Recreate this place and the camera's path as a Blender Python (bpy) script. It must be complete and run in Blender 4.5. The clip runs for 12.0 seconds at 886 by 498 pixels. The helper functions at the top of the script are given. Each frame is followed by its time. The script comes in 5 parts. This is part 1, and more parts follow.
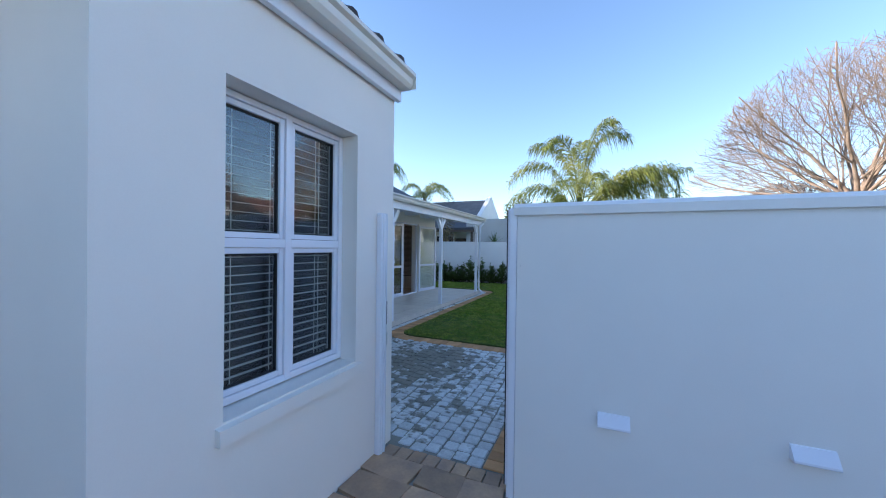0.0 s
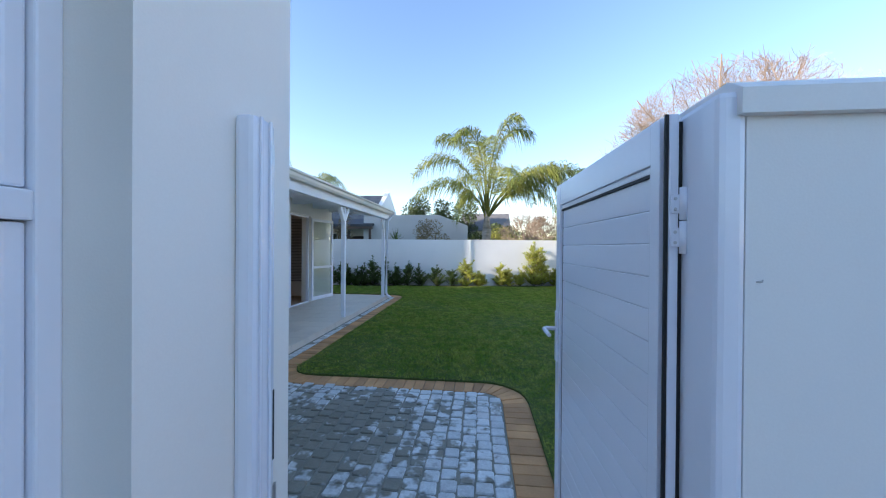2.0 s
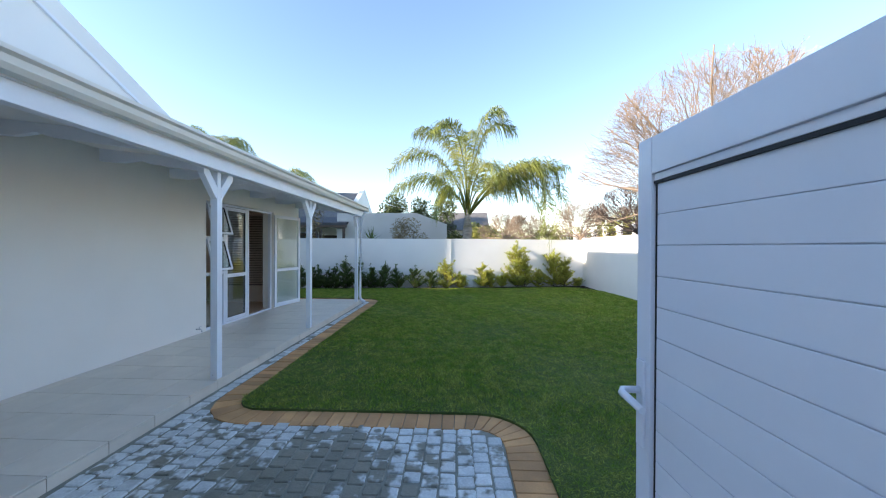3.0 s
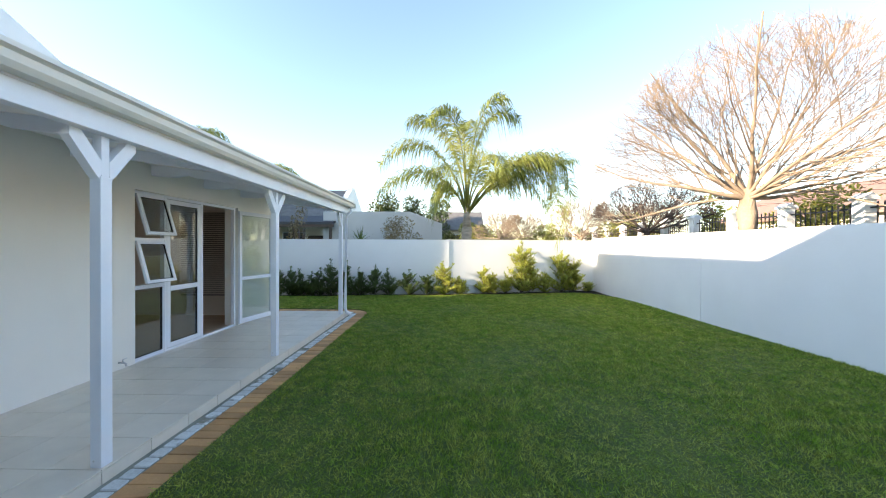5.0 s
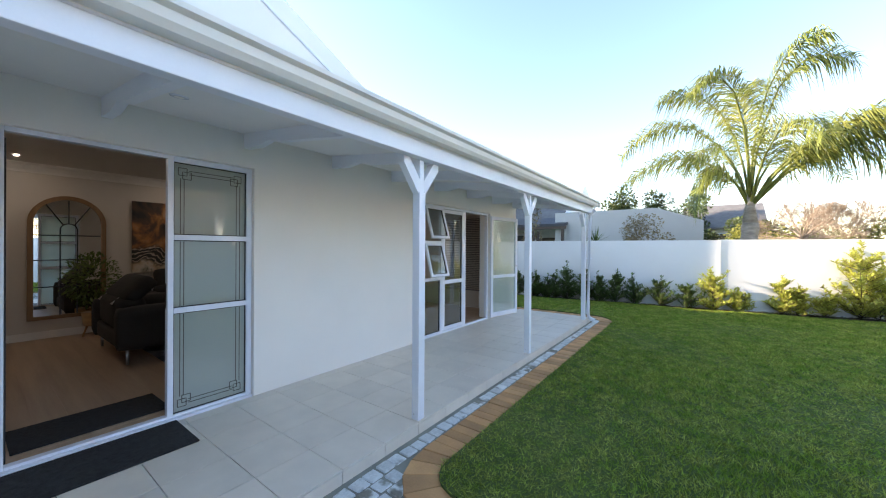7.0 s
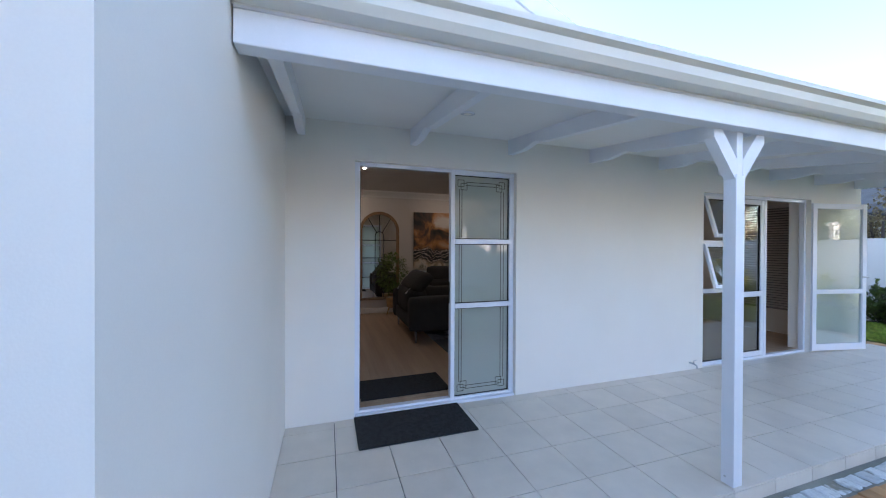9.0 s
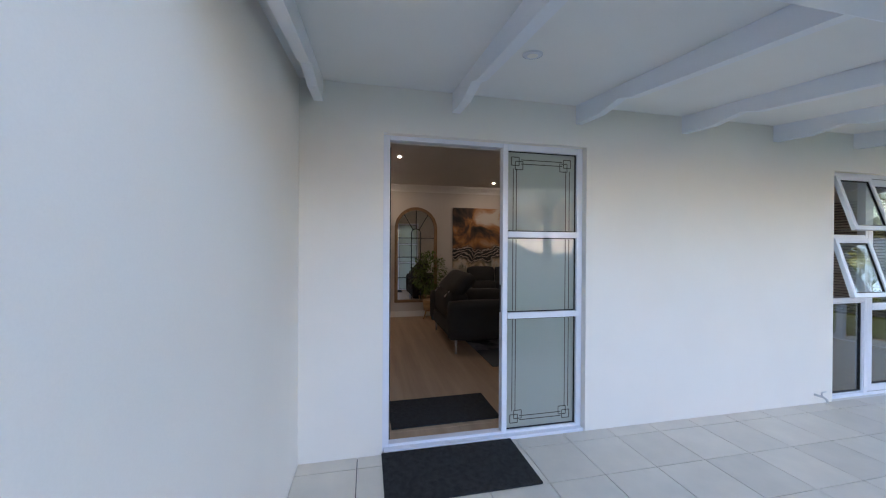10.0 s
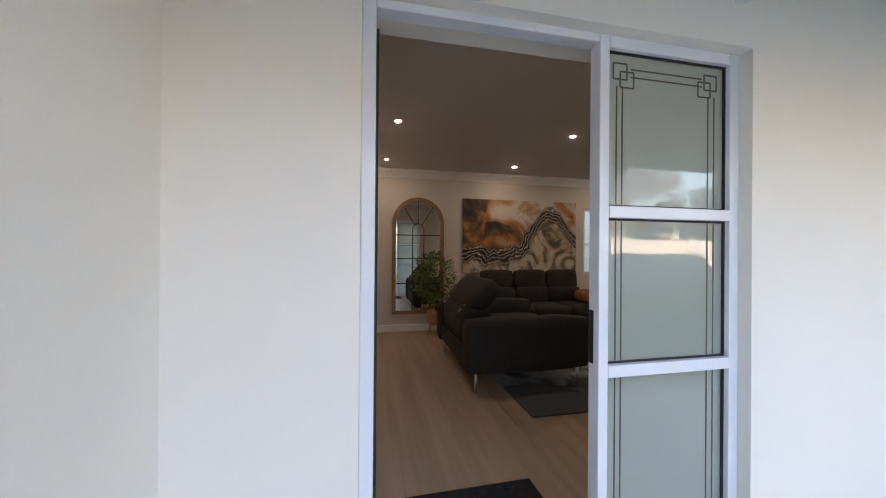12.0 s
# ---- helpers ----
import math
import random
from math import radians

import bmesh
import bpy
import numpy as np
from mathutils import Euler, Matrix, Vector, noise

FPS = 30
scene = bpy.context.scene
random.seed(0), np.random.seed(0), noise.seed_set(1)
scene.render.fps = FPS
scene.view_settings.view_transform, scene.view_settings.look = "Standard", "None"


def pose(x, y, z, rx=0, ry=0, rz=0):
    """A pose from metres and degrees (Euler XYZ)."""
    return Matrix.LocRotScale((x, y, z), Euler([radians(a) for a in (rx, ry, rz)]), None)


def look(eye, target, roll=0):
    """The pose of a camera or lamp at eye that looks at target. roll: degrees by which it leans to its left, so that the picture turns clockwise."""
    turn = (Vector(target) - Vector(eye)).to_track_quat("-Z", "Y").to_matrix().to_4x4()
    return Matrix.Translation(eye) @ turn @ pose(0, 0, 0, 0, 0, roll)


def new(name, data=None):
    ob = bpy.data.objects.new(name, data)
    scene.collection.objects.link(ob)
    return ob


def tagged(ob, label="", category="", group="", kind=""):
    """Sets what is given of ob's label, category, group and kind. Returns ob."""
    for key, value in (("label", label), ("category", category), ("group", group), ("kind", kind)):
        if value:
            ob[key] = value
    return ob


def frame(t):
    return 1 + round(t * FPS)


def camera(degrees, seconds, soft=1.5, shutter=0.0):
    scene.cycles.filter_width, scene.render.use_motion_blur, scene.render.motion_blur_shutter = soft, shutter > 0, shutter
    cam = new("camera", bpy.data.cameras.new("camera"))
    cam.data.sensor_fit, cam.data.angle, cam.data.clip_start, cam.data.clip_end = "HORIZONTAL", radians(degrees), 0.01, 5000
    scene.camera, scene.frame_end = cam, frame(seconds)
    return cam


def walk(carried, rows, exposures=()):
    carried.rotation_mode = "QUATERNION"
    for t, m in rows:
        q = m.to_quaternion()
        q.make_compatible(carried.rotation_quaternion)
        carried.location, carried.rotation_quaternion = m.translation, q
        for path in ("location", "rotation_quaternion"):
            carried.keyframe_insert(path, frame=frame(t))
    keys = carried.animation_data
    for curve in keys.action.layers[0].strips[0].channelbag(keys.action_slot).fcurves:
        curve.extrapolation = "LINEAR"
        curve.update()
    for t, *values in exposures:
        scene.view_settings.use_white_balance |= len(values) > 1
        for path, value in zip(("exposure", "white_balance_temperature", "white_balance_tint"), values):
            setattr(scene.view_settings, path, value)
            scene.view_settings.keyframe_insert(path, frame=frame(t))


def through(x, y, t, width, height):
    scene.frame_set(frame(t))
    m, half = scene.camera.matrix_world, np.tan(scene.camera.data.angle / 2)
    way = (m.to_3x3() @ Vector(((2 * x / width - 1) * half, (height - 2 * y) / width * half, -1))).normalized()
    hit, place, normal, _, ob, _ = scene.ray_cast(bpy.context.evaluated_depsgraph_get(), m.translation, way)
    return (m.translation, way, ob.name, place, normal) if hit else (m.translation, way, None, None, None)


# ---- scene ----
cam = camera(103.6, 12.0, soft=1.1)
METRES, EYE, TILT, LEAN, TURN = 6.5, 1.5, 0.0, 0.0, 23.6
ROWS = [
    (0.0, 0.0, 0.0, 0.0, 0.0, -0.34, -0.73),
    (0.5, -0.0229, 0.0634, -0.0038, -4.46, -0.34, -0.6),
    (1.0, -0.035, 0.129, -0.0052, -9.5, -0.34, -0.5),
    (1.5, -0.0445, 0.1899, -0.0061, -13.8, -0.32, -0.39),
    (2.0, -0.0419, 0.2486, -0.0076, -17.74, -0.27, -0.43),
    (2.5, -0.028, 0.303, -0.0079, -19.08, -0.33, -0.31),
    (3.0, -0.0165, 0.3577, -0.0068, -21.51, -0.34, -0.28),
    (5.0, 0.0292, 0.549, 0.0012, -22.92, -0.34, -0.2),
    (5.5, 0.0206, 0.5788, -0.0001, -16.38, -0.38, -0.26),
    (6.0, 0.004, 0.5837, 0.0005, -6.7, -0.16, -0.27),
    (6.5, -0.011, 0.5821, -0.0015, 3.68, -0.18, -0.34),
    (8.5, -0.0513, 0.5648, 0.0027, 37.98, -0.07, -0.3),
    (9.0, -0.0861, 0.5813, 0.0028, 48.07, -0.36, -0.26),
    (9.5, -0.1236, 0.6055, -0.0022, 53.75, -0.3, -0.3),
    (10.0, -0.1658, 0.6348, -0.0047, 54.18, -0.24, -0.34),
    (10.5, -0.2083, 0.6577, -0.0099, 54.34, -0.09, -0.39),
    (11.0, -0.2518, 0.6824, -0.0114, 54.5, 0.03, -0.41),
    (11.5, -0.2946, 0.7056, -0.0127, 54.29, 0.15, -0.61),
    (12.0, -0.333, 0.728, -0.0119, 54.04, 0.11, -0.45),
]
walk(cam, [(t, pose(0, 0, EYE, TILT, LEAN, TURN) @ pose(METRES * x, METRES * y, METRES * z, 90 + pitch, roll, yaw)) for t, x, y, z, yaw, pitch, roll in ROWS],
     exposures=[(0.0, 1.28, 5500, 17), (2.0, 1.45, 5750, 16), (3.2, 1.66, 6150, 15), (5.0, 1.93, 6650, 13), (6.5, 2.08, 6600, 16), (8.5, 2.22, 6000, 20), (9.5, 2.4, 6300, 23), (10.5, 2.63, 6750, 23), (12.0, 2.93, 7150, 24)])

# ---- world and sun ----
SUN_EL, SUN_AZ = radians(14), math.atan2(-0.94, -0.34)   # where the sun stands, azimuth from +y towards +x
world = bpy.data.worlds.new("sky")
scene.world = world
world.use_nodes = True
wn = world.node_tree
sky = wn.nodes.new("ShaderNodeTexSky")
sky.sky_type, sky.sun_disc = "NISHITA", False
sky.sun_elevation, sky.sun_rotation = SUN_EL, SUN_AZ
sky.air_density, sky.dust_density, sky.ozone_density = 1.0, 0.3, 1.15
wn.nodes["Background"].inputs["Strength"].default_value = 0.15
wn.links.new(sky.outputs[0], wn.nodes["Background"].inputs["Color"])
sun_data = bpy.data.lights.new("sun", "SUN")
sun_data.energy, sun_data.angle, sun_data.color = 5.0, radians(0.55), (1.0, 0.84, 0.62)
sun = new("sun", sun_data)
sd = Vector((math.sin(SUN_AZ) * math.cos(SUN_EL), math.cos(SUN_AZ) * math.cos(SUN_EL), math.sin(SUN_EL)))
sun.matrix_world = look(sd * 60, (0, 0, 0))


# ---- materials ----
def nodes_of(name):
    m = bpy.data.materials.new(name)
    m.use_nodes = True
    nt = m.node_tree
    return m, nt, nt.nodes["Principled BSDF"]


def surf(name, colour, rough=0.6, metal=0.0, var=0.08, scale=3.0, fine=60.0, bump=0.1, dist=0.004, per_object=0.0, per_island=0.0, second=None, streak=(1, 1, 1), spec=0.5, edge=(0.3, 0.7), through=0.0):
    """Base colour with variation at two scales, fine relief, and a shade of its own for each object or island."""
    m, nt, bsdf = nodes_of(name)
    L = nt.links.new
    geo = nt.nodes.new("ShaderNodeNewGeometry")
    place = geo.outputs["Position"]
    mp = nt.nodes.new("ShaderNodeMapping")
    mp.inputs["Scale"].default_value = streak
    L(place, mp.inputs["Vector"])
    big, small = nt.nodes.new("ShaderNodeTexNoise"), nt.nodes.new("ShaderNodeTexNoise")
    big.inputs["Scale"].default_value, big.inputs["Detail"].default_value = scale, 5
    small.inputs["Scale"].default_value, small.inputs["Detail"].default_value = fine, 4
    L(mp.outputs[0], big.inputs["Vector"])
    L(mp.outputs[0], small.inputs["Vector"])
    ramp = nt.nodes.new("ShaderNodeMapRange")
    ramp.inputs["From Min"].default_value, ramp.inputs["From Max"].default_value = edge
    L(big.outputs["Fac"], ramp.inputs["Value"])
    mix = nt.nodes.new("ShaderNodeMix")
    mix.data_type = "RGBA"
    c = Vector(colour)
    two = Vector(second) if second else c * (1 - 2 * var)
    mix.inputs["A"].default_value, mix.inputs["B"].default_value = (*c, 1), (*two, 1)
    L(ramp.outputs[0], mix.inputs["Factor"])
    hsv = nt.nodes.new("ShaderNodeHueSaturation")
    L(mix.outputs["Result"], hsv.inputs["Color"])
    val = nt.nodes.new("ShaderNodeMapRange")
    val.inputs["To Min"].default_value, val.inputs["To Max"].default_value = 1 - var, 1 + var
    L(small.outputs["Fac"], val.inputs["Value"])
    last = val.outputs[0]
    for amount, source in ((per_object, "o"), (per_island, "i")):
        if amount:
            r = nt.nodes.new("ShaderNodeObjectInfo").outputs["Random"] if source == "o" else geo.outputs["Random Per Island"]
            mr = nt.nodes.new("ShaderNodeMapRange")
            mr.inputs["To Min"].default_value, mr.inputs["To Max"].default_value = 1 - amount, 1 + amount
            L(r, mr.inputs["Value"])
            mul = nt.nodes.new("ShaderNodeMath")
            mul.operation = "MULTIPLY"
            L(last, mul.inputs[0])
            L(mr.outputs[0], mul.inputs[1])
            last = mul.outputs[0]
    L(last, hsv.inputs["Value"])
    L(hsv.outputs[0], bsdf.inputs["Base Color"])
    bsdf.inputs["Roughness"].default_value, bsdf.inputs["Metallic"].default_value = rough, metal
    bsdf.inputs["Specular IOR Level"].default_value = spec
    if bump:
        bp = nt.nodes.new("ShaderNodeBump")
        bp.inputs["Strength"].default_value, bp.inputs["Distance"].default_value = bump, dist
        L(small.outputs["Fac"], bp.inputs["Height"])
        L(bp.outputs[0], bsdf.inputs["Normal"])
    if through:
        tl, mx = nt.nodes.new("ShaderNodeBsdfTranslucent"), nt.nodes.new("ShaderNodeMixShader")
        L(hsv.outputs[0], tl.inputs["Color"])
        mx.inputs[0].default_value = through
        L(bsdf.outputs[0], mx.inputs[1])
        L(tl.outputs[0], mx.inputs[2])
        L(mx.outputs[0], nt.nodes["Material Output"].inputs["Surface"])
    return m


def glass(name, tint, clear, rough=0.0):
    """Thin pane: a mirror coat over a see-through or misted body."""
    m, nt, bsdf = nodes_of(name)
    L = nt.links.new
    gl, tr, mixn, fr = (nt.nodes.new("ShaderNode" + k) for k in ("BsdfGlossy", "BsdfTransparent", "MixShader", "LayerWeight"))
    gl.inputs["Roughness"].default_value = rough
    gl.inputs["Color"].default_value = (0.95, 0.97, 1, 1)
    fr.inputs["Blend"].default_value = 0.5
    pw, ad = nt.nodes.new("ShaderNodeMath"), nt.nodes.new("ShaderNodeMath")
    pw.operation, ad.operation = "POWER", "MULTIPLY_ADD"
    pw.inputs[1].default_value, ad.inputs[1].default_value, ad.inputs[2].default_value = 3.5, 0.85, 0.06
    L(fr.outputs["Facing"], pw.inputs[0])
    L(pw.outputs[0], ad.inputs[0])
    tr.inputs["Color"].default_value = (*tint, 1)
    L(ad.outputs[0], mixn.inputs[0])
    if clear < 1:
        tl, inner, df = (nt.nodes.new("ShaderNode" + k) for k in ("BsdfTranslucent", "MixShader", "BsdfDiffuse"))
        both = nt.nodes.new("ShaderNodeMixShader")
        tl.inputs["Color"].default_value = (*tint, 1)
        df.inputs["Color"].default_value = (*tint, 1)
        L(tl.outputs[0], both.inputs[1])
        L(df.outputs[0], both.inputs[2])
        both.inputs[0].default_value = 0.4
        inner.inputs[0].default_value = clear
        L(both.outputs[0], inner.inputs[1])
        L(tr.outputs[0], inner.inputs[2])
        L(inner.outputs[0], mixn.inputs[1])
    else:
        L(tr.outputs[0], mixn.inputs[1])
    L(gl.outputs[0], mixn.inputs[2])
    L(mixn.outputs[0], nt.nodes["Material Output"].inputs["Surface"])
    return m


def glow(name, colour, strength):
    m, nt, bsdf = nodes_of(name)
    bsdf.inputs["Base Color"].default_value = (*colour, 1)
    bsdf.inputs["Emission Color"].default_value = (*colour, 1)
    bsdf.inputs["Emission Strength"].default_value = strength
    return m


WALL = surf("wall_paint", (0.87, 0.835, 0.78), 0.85, var=0.025, scale=1.3, fine=220, bump=0.12, dist=0.002)
WHITEWALL = surf("white_wall_paint", (0.85, 0.84, 0.82), 0.85, var=0.03, scale=1.1, fine=200, bump=0.15, dist=0.002)
TRIM = surf("white_gloss_paint", (0.85, 0.865, 0.91), 0.4, var=0.02, scale=4, fine=90, bump=0.05, dist=0.001)
SOFFIT = surf("soffit_paint", (0.86, 0.85, 0.83), 0.8, var=0.02, scale=2, fine=120, bump=0.05, dist=0.001)
ALU = surf("white_aluminium", (0.82, 0.84, 0.91), 0.17, var=0.012, scale=3, fine=60, bump=0.0)
GUTTER = surf("cream_gutter", (0.78, 0.75, 0.68), 0.35, var=0.02, scale=3, fine=60, bump=0.0)
RUBBER = surf("black_seal", (0.012, 0.012, 0.013), 0.6, var=0.1, bump=0.0)
STEEL = surf("steel", (0.62, 0.62, 0.63), 0.3, metal=1.0, var=0.05, bump=0.0)
GLASS = glass("clear_glass", (0.82, 0.86, 0.85), 1.0)
FROST = glass("frosted_glass", (0.66, 0.72, 0.68), 0.1, 0.004)
TILE = surf("patio_tile", (0.74, 0.665, 0.565), 0.33, var=0.05, scale=5, fine=40, bump=0.06, dist=0.001, per_object=0.05)
GROUT = surf("grout", (0.09, 0.085, 0.08), 0.9, var=0.1, fine=150)


def cobble_stone():
    """Pale blue-grey stone, with wide damp mossy patches that leave some worn tops pale."""
    m, nt, bsdf = nodes_of("grey_cobble")
    L = nt.links.new
    geo = nt.nodes.new("ShaderNodeNewGeometry")

    def cloud(scale, detail):
        t = nt.nodes.new("ShaderNodeTexNoise")
        t.inputs["Scale"].default_value, t.inputs["Detail"].default_value = scale, detail
        L(geo.outputs["Position"], t.inputs["Vector"])
        return t.outputs["Fac"]

    def calc(op, a, b):
        n = nt.nodes.new("ShaderNodeMath")
        n.operation = op
        for i, v in enumerate((a, b)):
            if isinstance(v, (int, float)):
                n.inputs[i].default_value = v
            else:
                L(v, n.inputs[i])
        return n.outputs[0]

    rand = calc("FRACT", calc("ADD", nt.nodes.new("ShaderNodeObjectInfo").outputs["Random"], geo.outputs["Random Per Island"]), 0.0)
    wide, blot, fine = cloud(0.85, 2), cloud(11, 2), cloud(70, 4)
    place = nt.nodes.new("ShaderNodeVectorMath")
    place.operation, place.inputs[1].default_value = "DISTANCE", (-2.05, 4.0, 0.02)
    L(geo.outputs["Position"], place.inputs[0])
    pool = calc("POWER", 0.37, calc("POWER", calc("DIVIDE", place.outputs["Value"], 0.85), 2.0))
    damp = calc("ADD", calc("ADD", calc("MULTIPLY", wide, 1.5), calc("MULTIPLY", pool, 0.45)), calc("ADD", calc("MULTIPLY", blot, 1.6), calc("MULTIPLY", rand, 0.42)))
    ramp = nt.nodes.new("ShaderNodeMapRange")
    ramp.interpolation_type = "SMOOTHSTEP"
    ramp.inputs["From Min"].default_value, ramp.inputs["From Max"].default_value = 1.86, 2.16
    L(damp, ramp.inputs["Value"])
    mix = nt.nodes.new("ShaderNodeMix")
    mix.data_type = "RGBA"
    mix.inputs["A"].default_value, mix.inputs["B"].default_value = (0.62, 0.64, 0.63, 1), (0.2, 0.19, 0.15, 1)
    L(ramp.outputs[0], mix.inputs["Factor"])
    hsv = nt.nodes.new("ShaderNodeHueSaturation")
    L(mix.outputs["Result"], hsv.inputs["Color"])
    L(calc("ADD", calc("MULTIPLY", calc("ADD", fine, cloud(18, 3)), 0.45), calc("ADD", calc("MULTIPLY", rand, 0.3), 0.4)), hsv.inputs["Value"])
    L(hsv.outputs[0], bsdf.inputs["Base Color"])
    bsdf.inputs["Roughness"].default_value = 0.6
    bp = nt.nodes.new("ShaderNodeBump")
    bp.inputs["Strength"].default_value, bp.inputs["Distance"].default_value = 0.5, 0.006
    L(fine, bp.inputs["Height"])
    L(bp.outputs[0], bsdf.inputs["Normal"])
    return m


COBBLE = cobble_stone()
SAND = surf("joint_sand", (0.3, 0.3, 0.25), 0.95, var=0.2, fine=120, bump=0.4)
BRICK = surf("tan_paver", (0.6, 0.325, 0.135), 0.8, var=0.12, scale=4, fine=70, bump=0.4, dist=0.004, per_object=0.22, second=(0.43, 0.23, 0.1))
SLATE = surf("brown_flagstone", (0.52, 0.34, 0.2), 0.75, var=0.15, scale=6, fine=50, bump=0.5, dist=0.006, per_object=0.22, second=(0.34, 0.235, 0.165))
SOIL = surf("dark_mulch", (0.05, 0.036, 0.026), 0.95, var=0.3, scale=9, fine=70, bump=1.0, dist=0.02)
TURF = surf("turf", (0.07, 0.105, 0.02), 0.9, var=0.3, scale=1.4, fine=90, bump=1.0, dist=0.02, second=(0.12, 0.16, 0.035))
BLADE = surf("grass_blade", (0.175, 0.29, 0.03), 0.6, var=0.2, scale=7.0, fine=25, bump=0.0, per_island=0.6, second=(0.35, 0.4, 0.075), edge=(0.36, 0.62), spec=0.25, through=0.4)
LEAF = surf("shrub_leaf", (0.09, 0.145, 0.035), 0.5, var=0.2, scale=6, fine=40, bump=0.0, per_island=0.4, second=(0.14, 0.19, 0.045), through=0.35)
# lit copy of the shrub leaf: sunlight is put into the brighter yellow-green
LEAFSUNLIT = surf("sunlit_shrub_leaf", (0.4, 0.44, 0.09), 0.5, var=0.2, scale=6, fine=40, bump=0.0, per_island=0.35, second=(0.52, 0.52, 0.12), through=0.4)
FROND = surf("palm_frond", (0.14, 0.19, 0.04), 0.5, var=0.2, scale=2, fine=30, bump=0.0, per_island=0.35, second=(0.32, 0.32, 0.07), through=0.35)
PALMBARK = surf("palm_bark", (0.46, 0.4, 0.33), 0.9, var=0.25, scale=5, fine=30, bump=0.8, dist=0.03, streak=(1, 1, 3))
BARK = surf("bare_bark", (0.36, 0.27, 0.195), 0.9, var=0.2, scale=4, fine=30, bump=0.5, dist=0.02)
BARKDARK = surf("dark_bark", (0.085, 0.06, 0.05), 0.9, var=0.2, scale=4, fine=30, bump=0.5, dist=0.02)
HEDGE = surf("garden_foliage", (0.2, 0.22, 0.05), 0.6, var=0.2, scale=2, fine=20, bump=0.0, per_island=0.4, second=(0.3, 0.28, 0.06), through=0.35)
TREELEAF = surf("tree_foliage", (0.06, 0.09, 0.03), 0.6, var=0.2, scale=2, fine=20, bump=0.0, per_island=0.4, second=(0.1, 0.12, 0.035))
DRYLEAF = surf("dry_foliage", (0.2, 0.16, 0.09), 0.7, var=0.2, scale=2, fine=20, bump=0.0, per_island=0.3, second=(0.3, 0.22, 0.1))
ROOFTILE = surf("grey_roof_tile", (0.19, 0.18, 0.175), 0.75, var=0.15, scale=3, fine=30, bump=0.4, dist=0.02)
DARKROOF = surf("charcoal_roof_tile", (0.055, 0.055, 0.065), 0.6, var=0.15, scale=3, fine=30, bump=0.4, dist=0.02)
REDROOF = surf("red_roof", (0.34, 0.2, 0.16), 0.75, var=0.12, scale=2, fine=20, bump=0.3, dist=0.02)
CREAMWALL = surf("cream_render", (0.72, 0.66, 0.56), 0.85, var=0.05, scale=1, fine=60)
GREYWALL = surf("grey_render", (0.55, 0.54, 0.52), 0.85, var=0.06, scale=0.8, fine=60)
BRICKWALL = surf("orange_brickwork", (0.42, 0.22, 0.13), 0.85, var=0.15, scale=3, fine=25, bump=0.4)
DARKWOOD = surf("dark_timber", (0.09, 0.055, 0.035), 0.55, var=0.15, scale=3, fine=40, streak=(1, 1, 0.1))
IRON = surf("dark_iron", (0.03, 0.03, 0.032), 0.5, var=0.1, bump=0.0)
GRASSFAR = surf("verge_grass", (0.12, 0.19, 0.05), 0.9, var=0.2, scale=0.6, fine=25, bump=0.6, dist=0.03)
MAT = surf("charcoal_doormat", (0.028, 0.028, 0.03), 0.95, var=0.35, scale=30, fine=260, bump=1.0, dist=0.006)
SOFA = surf("dark_brown_fabric", (0.03, 0.025, 0.022), 0.85, var=0.15, scale=6, fine=300, bump=0.3, dist=0.002)
PLANK = surf("oak_floorboard", (0.5, 0.355, 0.24), 0.45, var=0.1, scale=3, fine=30, bump=0.08, dist=0.001, per_object=0.04, streak=(0.25, 4, 1), second=(0.38, 0.26, 0.17))
ROOMWALL = surf("room_wall_paint", (0.66, 0.6, 0.53), 0.9, var=0.02, scale=1.5, fine=150, bump=0.05)
ROOMCEIL = surf("room_ceiling_paint", (0.7, 0.66, 0.61), 0.9, var=0.02, scale=1.5, fine=150, bump=0.03)
OAK = surf("oak_frame", (0.3, 0.17, 0.08), 0.45, var=0.15, scale=4, fine=40, streak=(4, 4, 0.4), bump=0.1)
MIRROR = surf("mirror", (0.88, 0.9, 0.9), 0.01, metal=1.0, var=0.0, bump=0.0)
BLIND = surf("white_slat", (0.86, 0.82, 0.76), 0.4, var=0.03, bump=0.0)
BROWNBLIND = surf("taupe_slat", (0.62, 0.57, 0.53), 0.55, var=0.06, bump=0.0)
POT = surf("bamboo_pot", (0.5, 0.3, 0.13), 0.55, var=0.15, scale=4, fine=50, streak=(1, 1, 5))
THROW = surf("ochre_throw", (0.42, 0.2, 0.06), 0.95, var=0.15, scale=12, fine=200, bump=0.6)
LEADLINE = surf("etched_line", (0.09, 0.09, 0.075), 0.4, var=0.05, bump=0.0)
# near-black colour stands in for the shade of an unlit room
ROOMSHADE = surf("room_shade_black", (0.05, 0.045, 0.042), 0.9, var=0.05, bump=0.05)
# dark tone for the shade seen between the taupe slats
BLINDBACK = surf("slat_gap_shade", (0.28, 0.255, 0.24), 0.5, var=0.05, bump=0.0)
LAMP = glow("lamp_disc", (1.0, 0.86, 0.68), 125.0)


